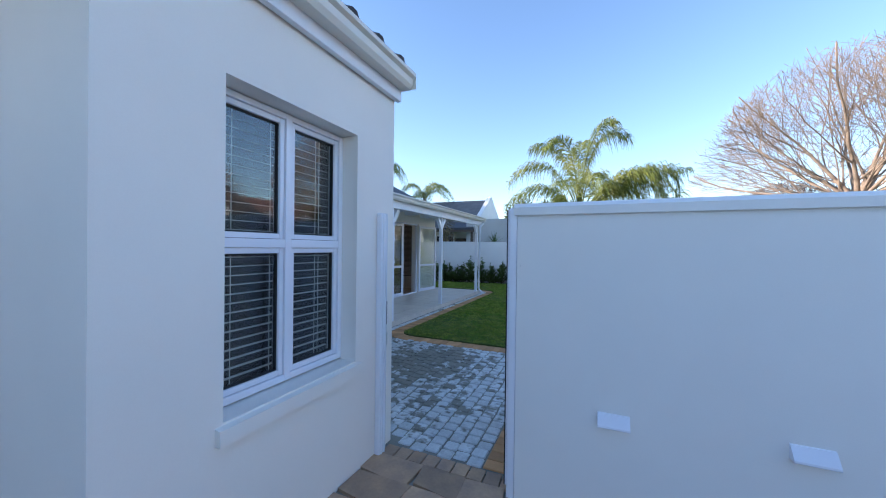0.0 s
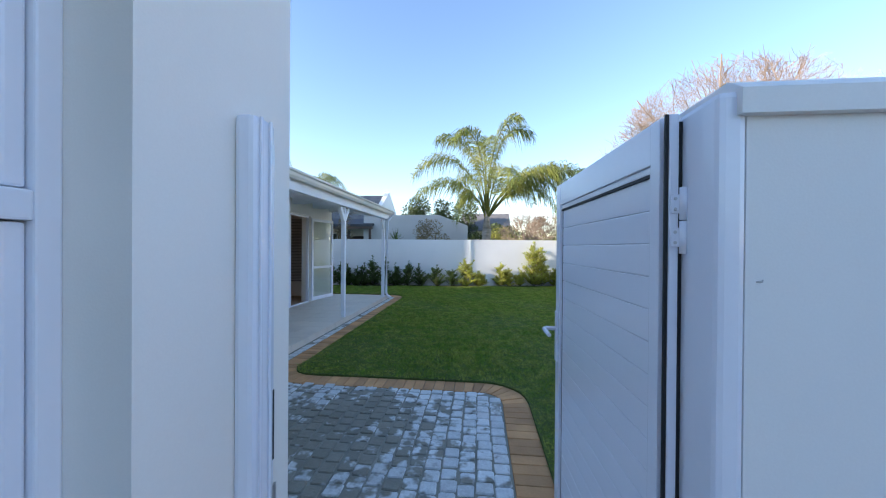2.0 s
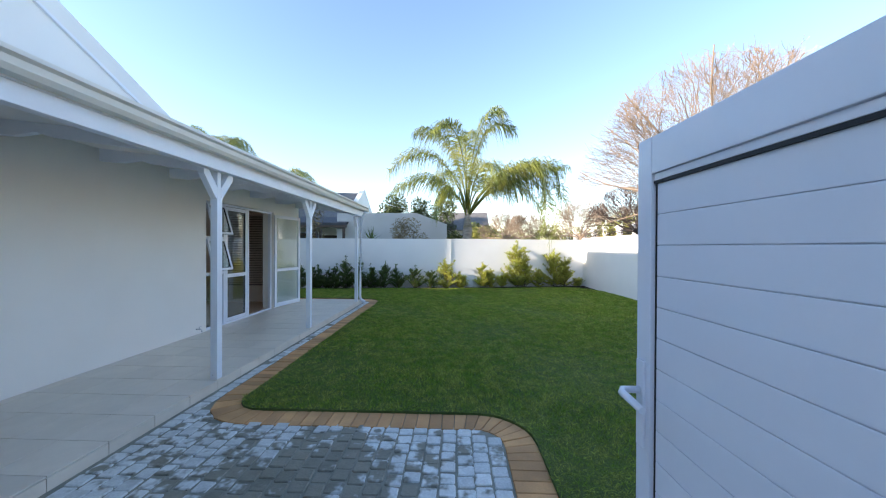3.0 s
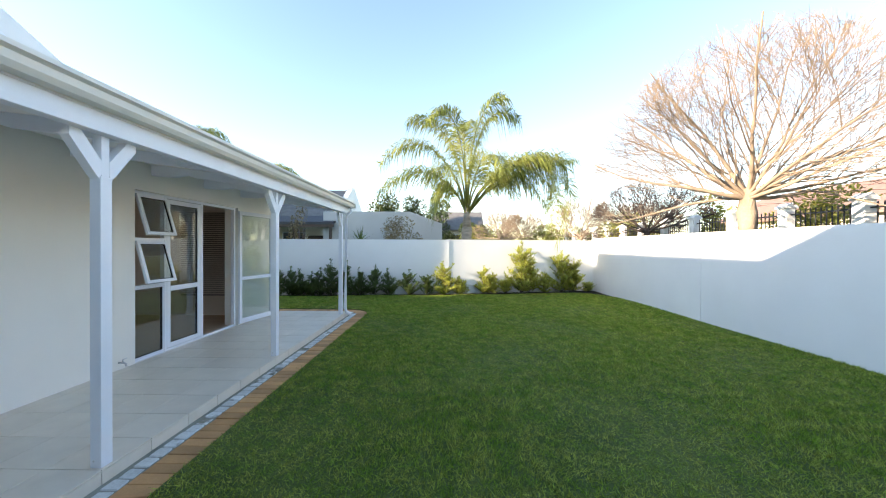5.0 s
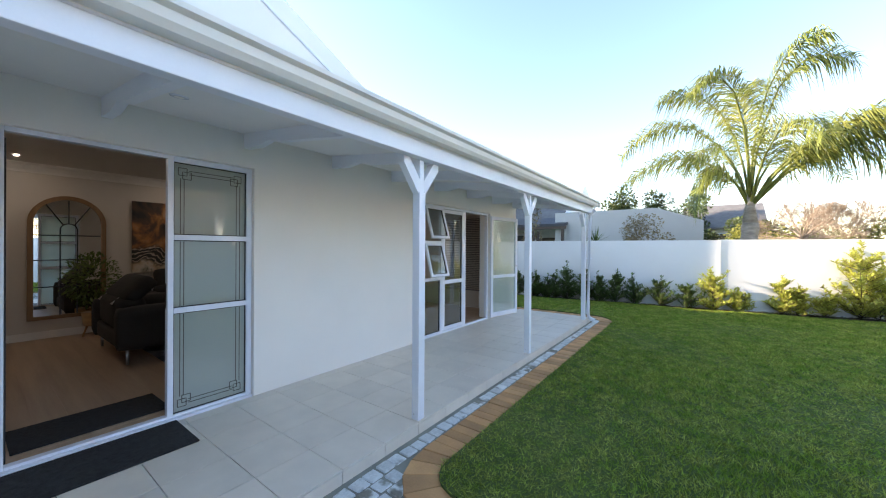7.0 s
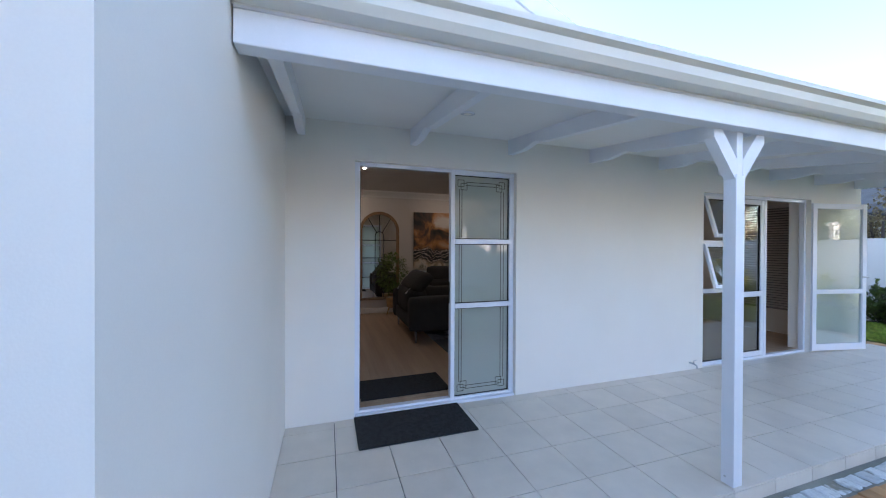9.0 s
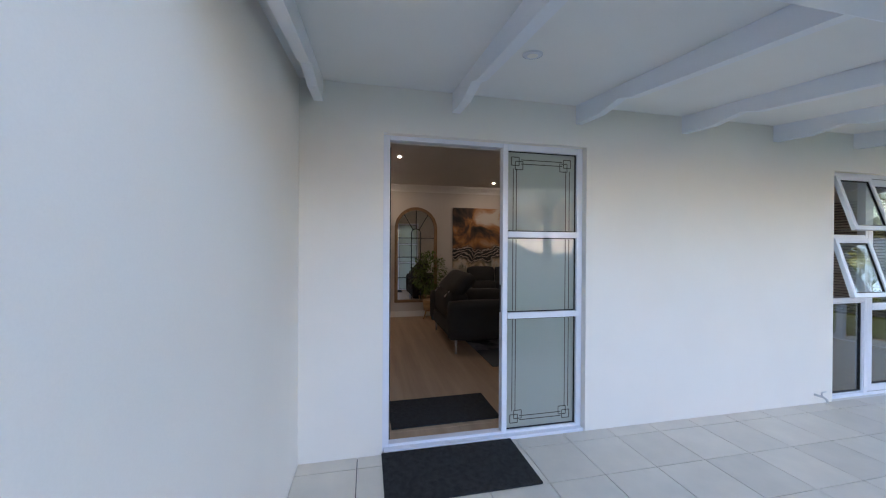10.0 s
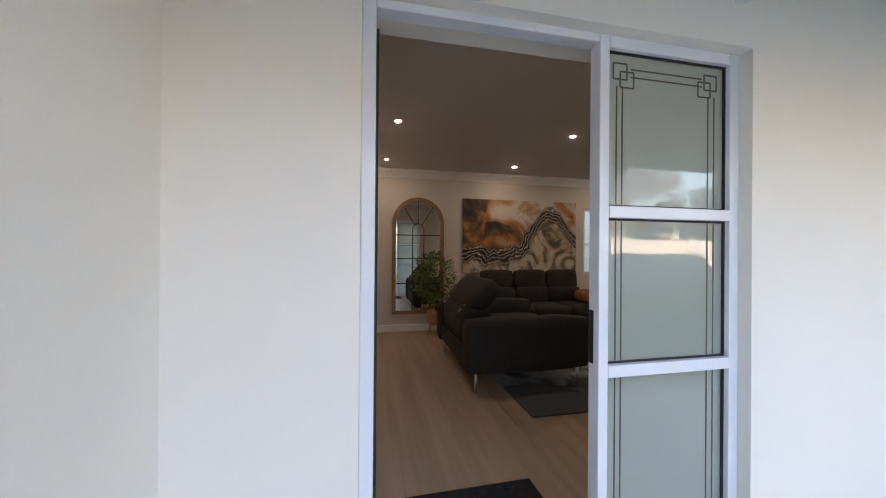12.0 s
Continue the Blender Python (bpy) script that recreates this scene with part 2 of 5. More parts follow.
# ---- builders ----
def box(bm, lo, hi, bevel=0.0):
    lo, hi = Vector(lo), Vector(hi)
    made = bmesh.ops.create_cube(bm, size=1, matrix=Matrix.Translation((lo + hi) / 2) @ Matrix.Diagonal((*(hi - lo), 1)))
    if bevel:
        edges = list({e for v in made["verts"] for e in v.link_edges})
        bmesh.ops.bevel(bm, geom=edges, offset=bevel, segments=2, affect="EDGES", profile=0.6)
    return bm


def boxes(*list_of):
    bm = bmesh.new()
    for b in list_of:
        box(bm, *b)
    return bm


def slab(bm, pts, z0, z1):
    """Upright prism over a polygon."""
    low, high = [bm.verts.new((x, y, z0)) for x, y in pts], [bm.verts.new((x, y, z1)) for x, y in pts]
    n = len(pts)
    bm.faces.new(low[::-1])
    bm.faces.new(high)
    for i in range(n):
        bm.faces.new((low[i], low[(i + 1) % n], high[(i + 1) % n], high[i]))
    bmesh.ops.recalc_face_normals(bm, faces=bm.faces)
    return bm


def prism(bm, pts, axis, a, b):
    """Prism of a profile in the two other axes, along axis from a to b."""
    def put(p, c):
        return {"x": (c, p[0], p[1]), "y": (p[0], c, p[1]), "z": (p[0], p[1], c)}[axis]
    low, high = [bm.verts.new(put(p, a)) for p in pts], [bm.verts.new(put(p, b)) for p in pts]
    n = len(pts)
    faces = [bm.faces.new(low[::-1]), bm.faces.new(high)]
    for i in range(n):
        faces.append(bm.faces.new((low[i], low[(i + 1) % n], high[(i + 1) % n], high[i])))
    bmesh.ops.recalc_face_normals(bm, faces=faces)
    return bm


def tube(bm, pts, radii, sides=8):
    """Tapered tube along points."""
    rings = []
    for i, p in enumerate(pts):
        p = Vector(p)
        d = Vector(pts[min(i + 1, len(pts) - 1)]) - Vector(pts[max(i - 1, 0)])
        q = d.to_track_quat("Z", "Y")
        rings.append([bm.verts.new(p + q @ Vector((radii[i] * math.cos(a), radii[i] * math.sin(a), 0))) for a in (2 * math.pi * k / sides for k in range(sides))])
    for r, s in zip(rings, rings[1:]):
        for k in range(sides):
            bm.faces.new((r[k], r[(k + 1) % sides], s[(k + 1) % sides], s[k])).smooth = True
    bm.faces.new(rings[0][::-1])
    bm.faces.new(rings[-1])
    return bm


def mesh_of(name, bm, material):
    me = bpy.data.meshes.new(name)
    bm.to_mesh(me)
    bm.free()
    me.materials.append(material)
    return me


def part(name, bm, material, parent=None, label="", place=None):
    ob = new(name, mesh_of(name, bm, material))
    if place is not None:
        ob.matrix_basis = place
    if parent is not None:
        ob.parent = parent
    if label:
        ob["label"] = label
    return ob


def thing(name, place, label, category, group="", kind=""):
    ob = new(name)
    ob.empty_display_size = 0.1
    ob.matrix_basis = place
    return tagged(ob, label, category, group, kind)


def structure(name, bm, material, label, category):
    return tagged(part(name, bm, material), label, category, "", "structure")


def shell(name, verts, faces, material):
    me = bpy.data.meshes.new(name)
    me.from_pydata(verts, [], faces)
    me.materials.append(material)
    me.update()
    return me

# ---- ground ----
PATIO = 0.11
EDGE = [(-0.43, 2.25), (-0.43, 4.35)]
EDGE += [(-0.85 + 0.42 * math.cos(a), 4.62 + 0.44 * math.sin(a)) for a in (radians(d) for d in range(0, 91, 15))]
EDGE += [(-1.4, 5.06), (-2.0, 5.06), (-2.66, 5.06)]
EDGE += [(-2.76 + 0.24 * math.cos(a), 5.30 + 0.24 * math.sin(a)) for a in (radians(d) for d in range(270, 179, -15))]
EDGE += [(-3.0, 6.5), (-3.0, 8.0), (-3.0, 9.5), (-3.0, 10.6)]
EDGE += [(-3.55 + 0.55 * math.cos(a), 10.9 + 0.62 * math.sin(a)) for a in (radians(d) for d in range(0, 91, 15))]
EDGE += [(-4.2, 11.54), (-5.2, 11.54), (-7.0, 11.54)]


def resample(pts, step):
    out, carry = [], 0.0
    for a, b in zip(pts, pts[1:]):
        a, b = Vector(a), Vector(b)
        d = (b - a).length
        s = carry
        while s < d:
            out.append((a + (b - a) * s / d, (b - a).normalized()))
            s += step
        carry = s - d
    return out


def inside(x, y, poly):
    hit = False
    for (x0, y0), (x1, y1) in zip(poly, poly[1:] + poly[:1]):
        if (y0 > y) != (y1 > y) and x < (x1 - x0) * (y - y0) / (y1 - y0) + x0:
            hit = not hit
    return hit


LAWN = EDGE + [(-9.0, 11.54), (-9.0, 13.2), (-4.1, 13.68), (-1.2, 13.93), (0.14, 14.1), (2.9, 14.6), (3.3, 14.4), (3.75, 13.6), (3.8, 13.0), (3.8, 2.2)]
structure("ground", boxes(((-900, -900, -0.6), (900, 1800, -0.05))), GRASSFAR, "flat ground of grass and earth reaching the horizon", "ground")
structure("soil", boxes(((-9.5, 10.6, -0.05), (3.8, 15.6, 0.012)), ((-0.5, 2.2, -0.05), (3.8, 10.6, 0.008))), SOIL, "dark bark mulch bed along the garden wall", "soil")
lawn = structure("lawn", slab(bmesh.new(), LAWN, -0.04, 0.042), TURF, "short mown green lawn with soft edges", "lawn")
structure("paving_bed", boxes(((-7.0, 2.2, -0.05), (-0.3, 11.6, 0.016))), SAND, "sandy joints between grey cobbles", "paving")
structure("entrance_bed", boxes(((-9, -8, -0.05), (12, 2.2, 0.004))), SAND, "sandy joints between brown flagstones", "paving")

# ---- front wing ----
WX, WE = -1.42, 2.29
def wall_with_hole(lo, hi, axis, a0, a1, z0, z1):
    """Wall slab with one opening from a0 to a1 along the axis, z0 to z1."""
    bm = bmesh.new()
    i = 0 if axis == "x" else 1
    def piece(p, q, zl, zh):
        l, h = list(lo), list(hi)
        l[i], h[i], l[2], h[2] = p, q, zl, zh
        if q - p > 1e-4 and zh - zl > 1e-4:
            box(bm, l, h)
    piece(lo[i], a0, lo[2], hi[2])
    piece(a1, hi[i], lo[2], hi[2])
    piece(a0, a1, lo[2], z0)
    piece(a0, a1, z1, hi[2])
    return bm

structure("wall_wing_east", wall_with_hole((WX - 0.24, 0.54, -0.05), (WX, WE, 2.68), "y", 0.97, 1.85, 0.75, 2.215), WALL, "smooth cream plastered house wall with a recessed window", "wall")
structure("wall_wing_north", boxes(((-2.64, WE - 0.24, -0.05), (WX - 0.24, WE, 2.68)), ((-2.88, WE - 0.24, -0.05), (-2.64, 2.93, 2.9)), ((-5.2, 2.69, -0.05), (-2.88, 2.93, 2.9))), WALL, "smooth cream plastered house wall beside the patio", "wall")
structure("wall_wing_south", boxes(((-9.5, 0.54, -0.05), (WX - 0.24, 0.78, 2.68))), WALL, "smooth cream plastered end wall", "wall")
structure("ceiling_wing", boxes(((-9.5, 0.78, 2.68), (WX - 0.02, WE - 0.02, 2.76))), SOFFIT, "plain ceiling over the front room", "ceiling")
# lining added inside the front room, with the room's shade in its colour
structure("room_back_wing", boxes(((-3.9, 0.78, 0.0), (-3.8, 2.05, 2.68)), ((-3.8, 0.78, 0.0), (-1.662, 2.05, 0.05)), ((-3.8, 0.782, 0.05), (-1.662, 0.8, 2.64)), ((-3.8, 2.03, 0.05), (-1.662, 2.048, 2.64)), ((-3.8, 0.8, 2.64), (-1.662, 2.03, 2.678))), ROOMSHADE, "near-black lining that stands for room shade behind the blinds", "wall")

# ---- main house walls ----
HX, HE = -4.95, 10.65
bm = bmesh.new()
for y0, y1, z0, z1 in ((2.93, 3.45, -0.05, 2.75), (3.45, 4.94, 2.22, 2.75), (3.45, 4.94, -0.05, 0.10), (4.94, 7.43, -0.05, 2.75), (7.43, 9.47, 2.18, 2.75), (7.43, 9.47, -0.05, 0.10), (9.47, HE, -0.05, 2.75)):
    box(bm, (HX - 0.24, y0, z0), (HX, y1, z1))
structure("wall_house_east", bm, WALL, "smooth cream plastered patio wall with two door openings", "wall")
structure("wall_house_north", boxes(((-9.62, HE - 0.24, -0.05), (HX - 0.24, HE, 3.0))), WALL, "smooth cream plastered end wall of the house", "wall")
bm = bmesh.new()
prism(bm, [(0.2, 2.75), (6.9, 2.75), (6.9, 3.14), (3.2, 4.91), (0.2, 3.5)], "x", HX - 0.24, HX)
gable = structure("wall_gable", bm, WHITEWALL, "white plastered gable wall above the patio roof", "wall")
bm = bmesh.new()
prism(bm, [(6.9, 3.14 - 0.25), (6.9, 3.14 - 0.22), (3.2, 4.91 - 0.22), (3.2, 4.91 - 0.25)], "x", HX, HX + 0.025)
part("moulding", bm, TRIM, gable, "thin white moulding along the gable")

# ---- main roof behind the gable, ridge along the house ----
bm = bmesh.new()
prism(bm, [(-9.75, 2.9), (HX - 0.24, 2.9), (-8.5, 4.6)], "y", 0.4, HE + 0.02)
structure("roof_house", bm, DARKROOF, "charcoal tiled pitched roof of the house", "roof")

# ---- patio roof ----
bm = bmesh.new()
prism(bm, [(HX, 2.52), (-3.36, 2.33), (-3.36, 2.36), (HX, 2.58)], "y", 2.93, 10.85)
structure("ceiling_patio", bm, SOFFIT, "white boarded patio ceiling, gently sloping", "ceiling")
bm = bmesh.new()
prism(bm, [(HX, 2.585), (-3.33, 2.365), (-3.33, 2.39), (HX, 2.68)], "y", 2.93, 10.9)
structure("roof_patio", bm, GUTTER, "low sheet roof over the patio", "roof")
structure("fascia_beam", boxes(((-3.44, 2.935, 2.2), (-3.36, 10.8, 2.32), 0.006)), TRIM, "white painted timber beam along the patio", "beam")
# ---- garden walls ----
def wall_run(bm, a, b, thick, z0, z1):
    a, b = Vector(a), Vector(b)
    n = Vector((-(b - a).y, (b - a).x)).normalized() * thick
    return slab(bm, [tuple(a), tuple(b), tuple(b + n), tuple(a + n)], z0, z1)

structure("wall_garden_back", wall_run(bmesh.new(), (-9.5, 13.71), (-1.2, 14.35), 0.2, -0.05, 1.735), WHITEWALL, "white plastered garden wall behind shrubs", "wall")
structure("wall_garden_back_2", wall_run(bmesh.new(), (-1.2, 14.37), (3.81, 15.5), 0.2, -0.05, 1.745), WHITEWALL, "white plastered garden wall, sunlit", "wall")
bm = bmesh.new()
box(bm, (3.8, 2.0, -0.05), (4.0, 10.342, 1.81))
box(bm, (3.8, 10.354, -0.05), (4.0, 15.6, 1.81))
box(bm, (3.82, 10.34, -0.05), (3.98, 10.356, 1.8))
structure("wall_garden_side", bm, WHITEWALL, "white plastered garden side wall with a movement joint", "wall")
structure("wall_screen", boxes(((-0.42, 2.05, -0.05), (3.8, 2.25, 1.69))), WHITEWALL, "smooth white plastered screen wall beside the gate", "wall")
bm = bmesh.new()
prism(bm, [(2.032, 1.69), (2.268, 1.69), (2.268, 1.735), (2.23, 1.76), (2.07, 1.76), (2.032, 1.735)], "x", -0.44, 3.8)
structure("wall_coping", bm, WHITEWALL, "white plastered coping with chamfered edges", "trim")
# closing walls round the entrance
structure("wall_street", boxes(((-9, -7.2, -0.05), (12, -7.0, 2.2))), BRICKWALL, "orange brick boundary wall across the entrance", "wall")
# ---- wing roof edge ----
gut = thing("roof_gutter", pose(0, 0, 0), "cream metal gutter on a white fascia under dark tiles", "gutter")
OGEE = [(0.0, 0.0), (0.075, 0.0), (0.095, 0.03), (0.10, 0.07), (0.125, 0.085), (0.125, 0.11), (0.112, 0.11), (0.108, 0.092), (0.085, 0.078), (0.08, 0.012), (0.012, 0.012), (0.012, 0.1), (0.0, 0.1)]
bm = bmesh.new()
prism(bm, [(WX + 0.05 + u, 2.68 + v) for u, v in OGEE], "y", -0.6, WE + 0.02)
part("channel", bm, GUTTER, gut)
part("fascia", boxes(((WX + 0.01, -0.6, 2.60), (WX + 0.048, WE + 0.02, 2.80), 0.004)), TRIM, gut)
part("end_cap", boxes(((WX + 0.05, WE + 0.021, 2.68), (WX + 0.172, WE + 0.026, 2.785))), GUTTER, gut)
bm = bmesh.new()
prism(bm, [(WX + 0.1, 2.83), (WX + 0.1, 2.80), (-4.6, 4.1), (-4.6, 4.15)], "y", -0.6, WE + 0.03)
structure("roof_wing", bm, DARKROOF, "dark tiled roof over the front room", "roof")
roof_edge = thing("roof_tiles", pose(0, 0, 0), "row of dark rounded roof tiles at the eave", "roof tiles")
for k in range(11):
    bm = bmesh.new()
    y = WE - 0.12 - k * 0.27
    tube(bm, [(WX + 0.11, y, 2.80), (WX - 0.9, y, 3.24)], [0.07, 0.07], 10)
    part("roof_tile", bm, DARKROOF, roof_edge)

# ---- wing window, recessed ----
FXW = WX - 0.13


def bar(bm, axis, a, b, c0, c1, x0, x1):
    """Frame bar in a wall that faces along x: upright or level."""
    if axis == "z":
        box(bm, (x0, c0, a), (x1, c1, b), 0.004)
    else:
        box(bm, (x0, a, c0), (x1, b, c1), 0.004)
    return bm


def casement(parent, y0, y1, z0, z1, x, depth=0.05, w=0.045, pane=GLASS, seal=True, name="sash", place=None):
    """One framed pane: four mitred bars, a black seal and the glass."""
    bm = bmesh.new()
    for a in ((y0, y0 + w), (y1 - w, y1)):
        box(bm, (x - depth, a[0], z0), (x, a[1], z1), 0.005)
    for a in ((z0, z0 + w), (z1 - w, z1)):
        box(bm, (x - depth + 0.001, y0 + w, a[0]), (x - 0.001, y1 - w, a[1]), 0.005)
    s = part(name, bm, ALU, parent, "", place)
    if seal:
        bm = bmesh.new()
        g = 0.008
        for a in ((y0 + w, y0 + w + g), (y1 - w - g, y1 - w)):
            box(bm, (x - depth * 0.7, a[0], z0 + w), (x - depth * 0.3, a[1], z1 - w))
        for a in ((z0 + w, z0 + w + g), (z1 - w - g, z1 - w)):
            box(bm, (x - depth * 0.7, y0 + w + g, a[0]), (x - depth * 0.3, y1 - w - g, a[1]))
        part("seal", bm, RUBBER, s, "thin black rubber seal")
    p = part("pane", boxes(((x - depth * 0.55, y0 + w + 0.001, z0 + w + 0.001), (x - depth * 0.45, y1 - w - 0.001, z1 - w - 0.001))), pane, s)
    p.visible_shadow = False
    return s


win = thing("window_1", pose(0, 0, 0), "white aluminium four-pane window with blinds closed behind", "window", kind="structure")
bm = bmesh.new()
for c in ((0.97, 1.005), (1.815, 1.85), (1.39, 1.43)):
    bar(bm, "z", 0.76, 2.21, c[0], c[1], FXW - 0.05, FXW + 0.012)
for c in ((0.76, 0.795), (2.18, 2.21), (1.485, 1.53)):
    for a, b in ((1.005, 1.39), (1.43, 1.815)):
        bar(bm, "y", a, b, c[0], c[1], FXW - 0.049, FXW + 0.011)
part("window_frame", bm, ALU, win)
for a, b in ((1.007, 1.388), (1.432, 1.813)):
    casement(win, a, b, 0.797, 1.483, FXW, w=0.028)
    casement(win, a, b, 1.532, 2.178, FXW, w=0.028)
bm = bmesh.new()
prism(bm, [(WX - 0.08, 0.75), (WX + 0.035, 0.735), (WX + 0.035, 0.665), (WX, 0.665), (WX, 0.70), (WX - 0.08, 0.70)], "y", 0.935, 1.885)
part("window_sill", bm, WALL, win, "sloping plastered window sill")

blind = thing("venetian_blind", pose(FXW - 0.085, 1.41, 0.0), "white aluminium venetian blind, slats half open", "blind")
slat_bm = bmesh.new()
prism(slat_bm, [(-0.009, 0.0018), (0.0, 0.0016), (0.009, -0.0008), (0.0088, -0.0032), (0.0, -0.0006), (-0.009, 0.0002)], "y", -0.40, 0.40)
slat_me = mesh_of("slat", slat_bm, BLIND)
for k in range(31):
    s = new("slat", slat_me)
    s.parent = blind
    s.matrix_basis = pose(0, 0, 0.80 + k * 0.0455)
for y in (-0.31, -0.28, -0.06, 0.08, 0.27, 0.30):
    part("ladder_cord", boxes(((0.02, y, 0.79), (0.0225, y + 0.004, 2.2))), BLIND, blind)
part("head_rail", boxes(((-0.025, -0.41, 2.2), (0.025, 0.41, 2.24), 0.003)), BLIND, blind)

# ---- gate ----
jamb = thing("gate_post", pose(WX, 2.15, 0), "white aluminium gate jamb fixed to the wall", "gate post")
part("post", boxes(((0.0, -0.08, 0.0), (0.045, 0.0, 1.735), 0.012)), ALU, jamb)
part("stop", boxes(((0.002, 0.0, 0.0), (0.026, 0.03, 1.70), 0.005)), ALU, jamb)
for dy in (-0.062, -0.028):
    part("rib", boxes(((0.045, dy, 0.0), (0.051, dy + 0.009, 1.734), 0.003)), ALU, jamb)
part("strike_plate", boxes(((0.0262, 0.004, 0.93), (0.0285, 0.027, 1.1))), RUBBER, jamb, "dark lock slot")
part("bracket", boxes(((0.0262, 0.008, 0.78), (0.03, 0.032, 0.87))), STEEL, jamb, "small steel bracket")
hj = thing("gate_post", pose(-0.42, 2.15, 0), "white aluminium gate post with steel hinges", "gate post")
part("post", boxes(((-0.05, -0.105, 0.0), (-0.002, 0.026, 1.735), 0.012)), ALU, hj)
part("hinge_strip", boxes(((-0.079, 0.0, 0.0), (-0.06, 0.024, 1.735), 0.003)), ALU, hj)
part("seal", boxes(((-0.0865, 0.003, 0.0), (-0.0792, 0.008, 1.735))), RUBBER, hj, "black rubber seal strip")
part("gap_seal", boxes(((-0.0598, 0.006, 0.0), (-0.0502, 0.018, 1.72))), RUBBER, hj, "black rubber seal strip")
for z in (1.475, 1.545, 0.35, 0.42):
    bm = boxes(((-0.078, -0.005, z - 0.02), (-0.058, -0.0005, z + 0.02), 0.0015))
    tube(bm, [(-0.054, -0.006, z - 0.034), (-0.054, -0.006, z + 0.034)], [0.0075, 0.0075], 12)
    h = part("hinge", bm, ALU, hj)
    for dz in (-0.011, 0.011):
        part("screw", tube(bmesh.new(), [(-0.069, -0.0045, z + dz), (-0.069, -0.007, z + dz)], [0.004, 0.003]), STEEL, h)
leaf = thing("gate", pose(-0.46, 2.19, 0, 0, 0, 2.2), "open white aluminium gate with horizontal ribbed panels", "gate")
T0, T1, LW = -0.04, 0.0, 0.87
bm = bmesh.new()
for a in ((0.0, 0.042), (LW - 0.06, LW)):
    box(bm, (T0, a[0], 0.05), (T1, a[1], 1.74), 0.003)
for a in ((0.05, 0.13), (1.645, 1.739)):
    box(bm, (T0 + 0.001, 0.042, a[0]), (T1 - 0.001, LW - 0.06, a[1]), 0.002)
part("gate_frame", bm, ALU, leaf)
part("seal", boxes(((T0 + 0.006, 0.043, 1.6185), (T0 + 0.03, LW - 0.061, 1.626)), ((T0 + 0.012, LW - 0.066, 0.13), (T0 + 0.03, LW - 0.061, 1.62))), RUBBER, leaf, "black seal round the panel")
part("lip", boxes(((T0 + 0.008, 0.043, 1.627), (T0 + 0.03, LW - 0.061, 1.6445), 0.002)), ALU, leaf)
part("edge_seal", boxes(((T0 + 0.012, -0.01, 0.05), (T0 + 0.022, 0.0, 1.72))), RUBBER, leaf, "black edge seal")
rib = bmesh.new()
box(rib, (T0 + 0.012, 0.044, 0.0012), (T1 - 0.012, LW - 0.067, 0.0782), 0.0022)
rib_me = mesh_of("panel_board", rib, ALU)
for k in range(19):
    b = new("panel_board", rib_me)
    b.parent, b.matrix_basis = leaf, pose(0, 0, 0.131 + k * 0.0783)
part("core", boxes(((T0 + 0.017, 0.043, 0.13), (T1 - 0.017, LW - 0.066, 1.62))), ALU, leaf)
hd = part("handle_plate", boxes(((T0 - 0.008, LW - 0.045, 0.93), (T0, LW - 0.012, 1.16), 0.003), ((T1, LW - 0.045, 0.93), (T1 + 0.008, LW - 0.012, 1.16), 0.003)), ALU, leaf)
for s in (-1, 1):
    bm = bmesh.new()
    x0 = T0 - 0.008 if s < 0 else T1 + 0.008
    tube(bm, [(x0, LW - 0.028, 1.08), (x0 + s * 0.045, LW - 0.028, 1.08), (x0 + s * 0.055, LW - 0.045, 1.08), (x0 + s * 0.055, LW - 0.14, 1.075)], [0.01, 0.01, 0.01, 0.009])
    part("lever", bm, ALU, hd)
for z in (0.35, 1.05, 1.38, 1.5):
    bm = boxes(((T1 - 0.001, -0.045, z - 0.035), (T1 + 0.006, 0.035, z + 0.035), 0.002))
    tube(bm, [(T1 + 0.006, -0.008, z - 0.04), (T1 + 0.006, -0.008, z + 0.04)], [0.009, 0.009])
    h = part("hinge", bm, ALU, leaf)
    for dy, dz in ((0.02, 0.018), (0.02, -0.018)):
        bm = bmesh.new()
        tube(bm, [(T1 + 0.0061, dy, z + dz), (T1 + 0.008, dy, z + dz)], [0.005, 0.004])
        part("screw", bm, STEEL, h)

# ---- wall lights in the screen wall ----
for x, z in ((0.1, 0.592), (0.885, 0.606)):
    wl = thing("wall_light", pose(x, 2.05, z), "small white wedge-shaped step light on the wall", "wall light", "step lights")
    bm = bmesh.new()
    prism(bm, [(0.0, -0.03), (-0.046, -0.03), (-0.048, -0.026), (-0.046, -0.018), (-0.008, 0.034), (0.0, 0.036)], "x", -0.077, 0.077)
    part("housing", bm, ALU, wl)
    part("diffuser", boxes(((-0.07, -0.04, -0.0345), (0.07, -0.006, -0.0302))), BLIND, wl)

hook = thing("wall_hook", pose(-0.4, 2.05, 1.393), "small steel hook screwed into the wall", "hook")
part("shank", tube(bmesh.new(), [(0, 0, 0), (0, -0.006, 0), (0.002, -0.009, 0.001), (0.003, -0.008, 0.004)], [0.0018] * 4), STEEL, hook)
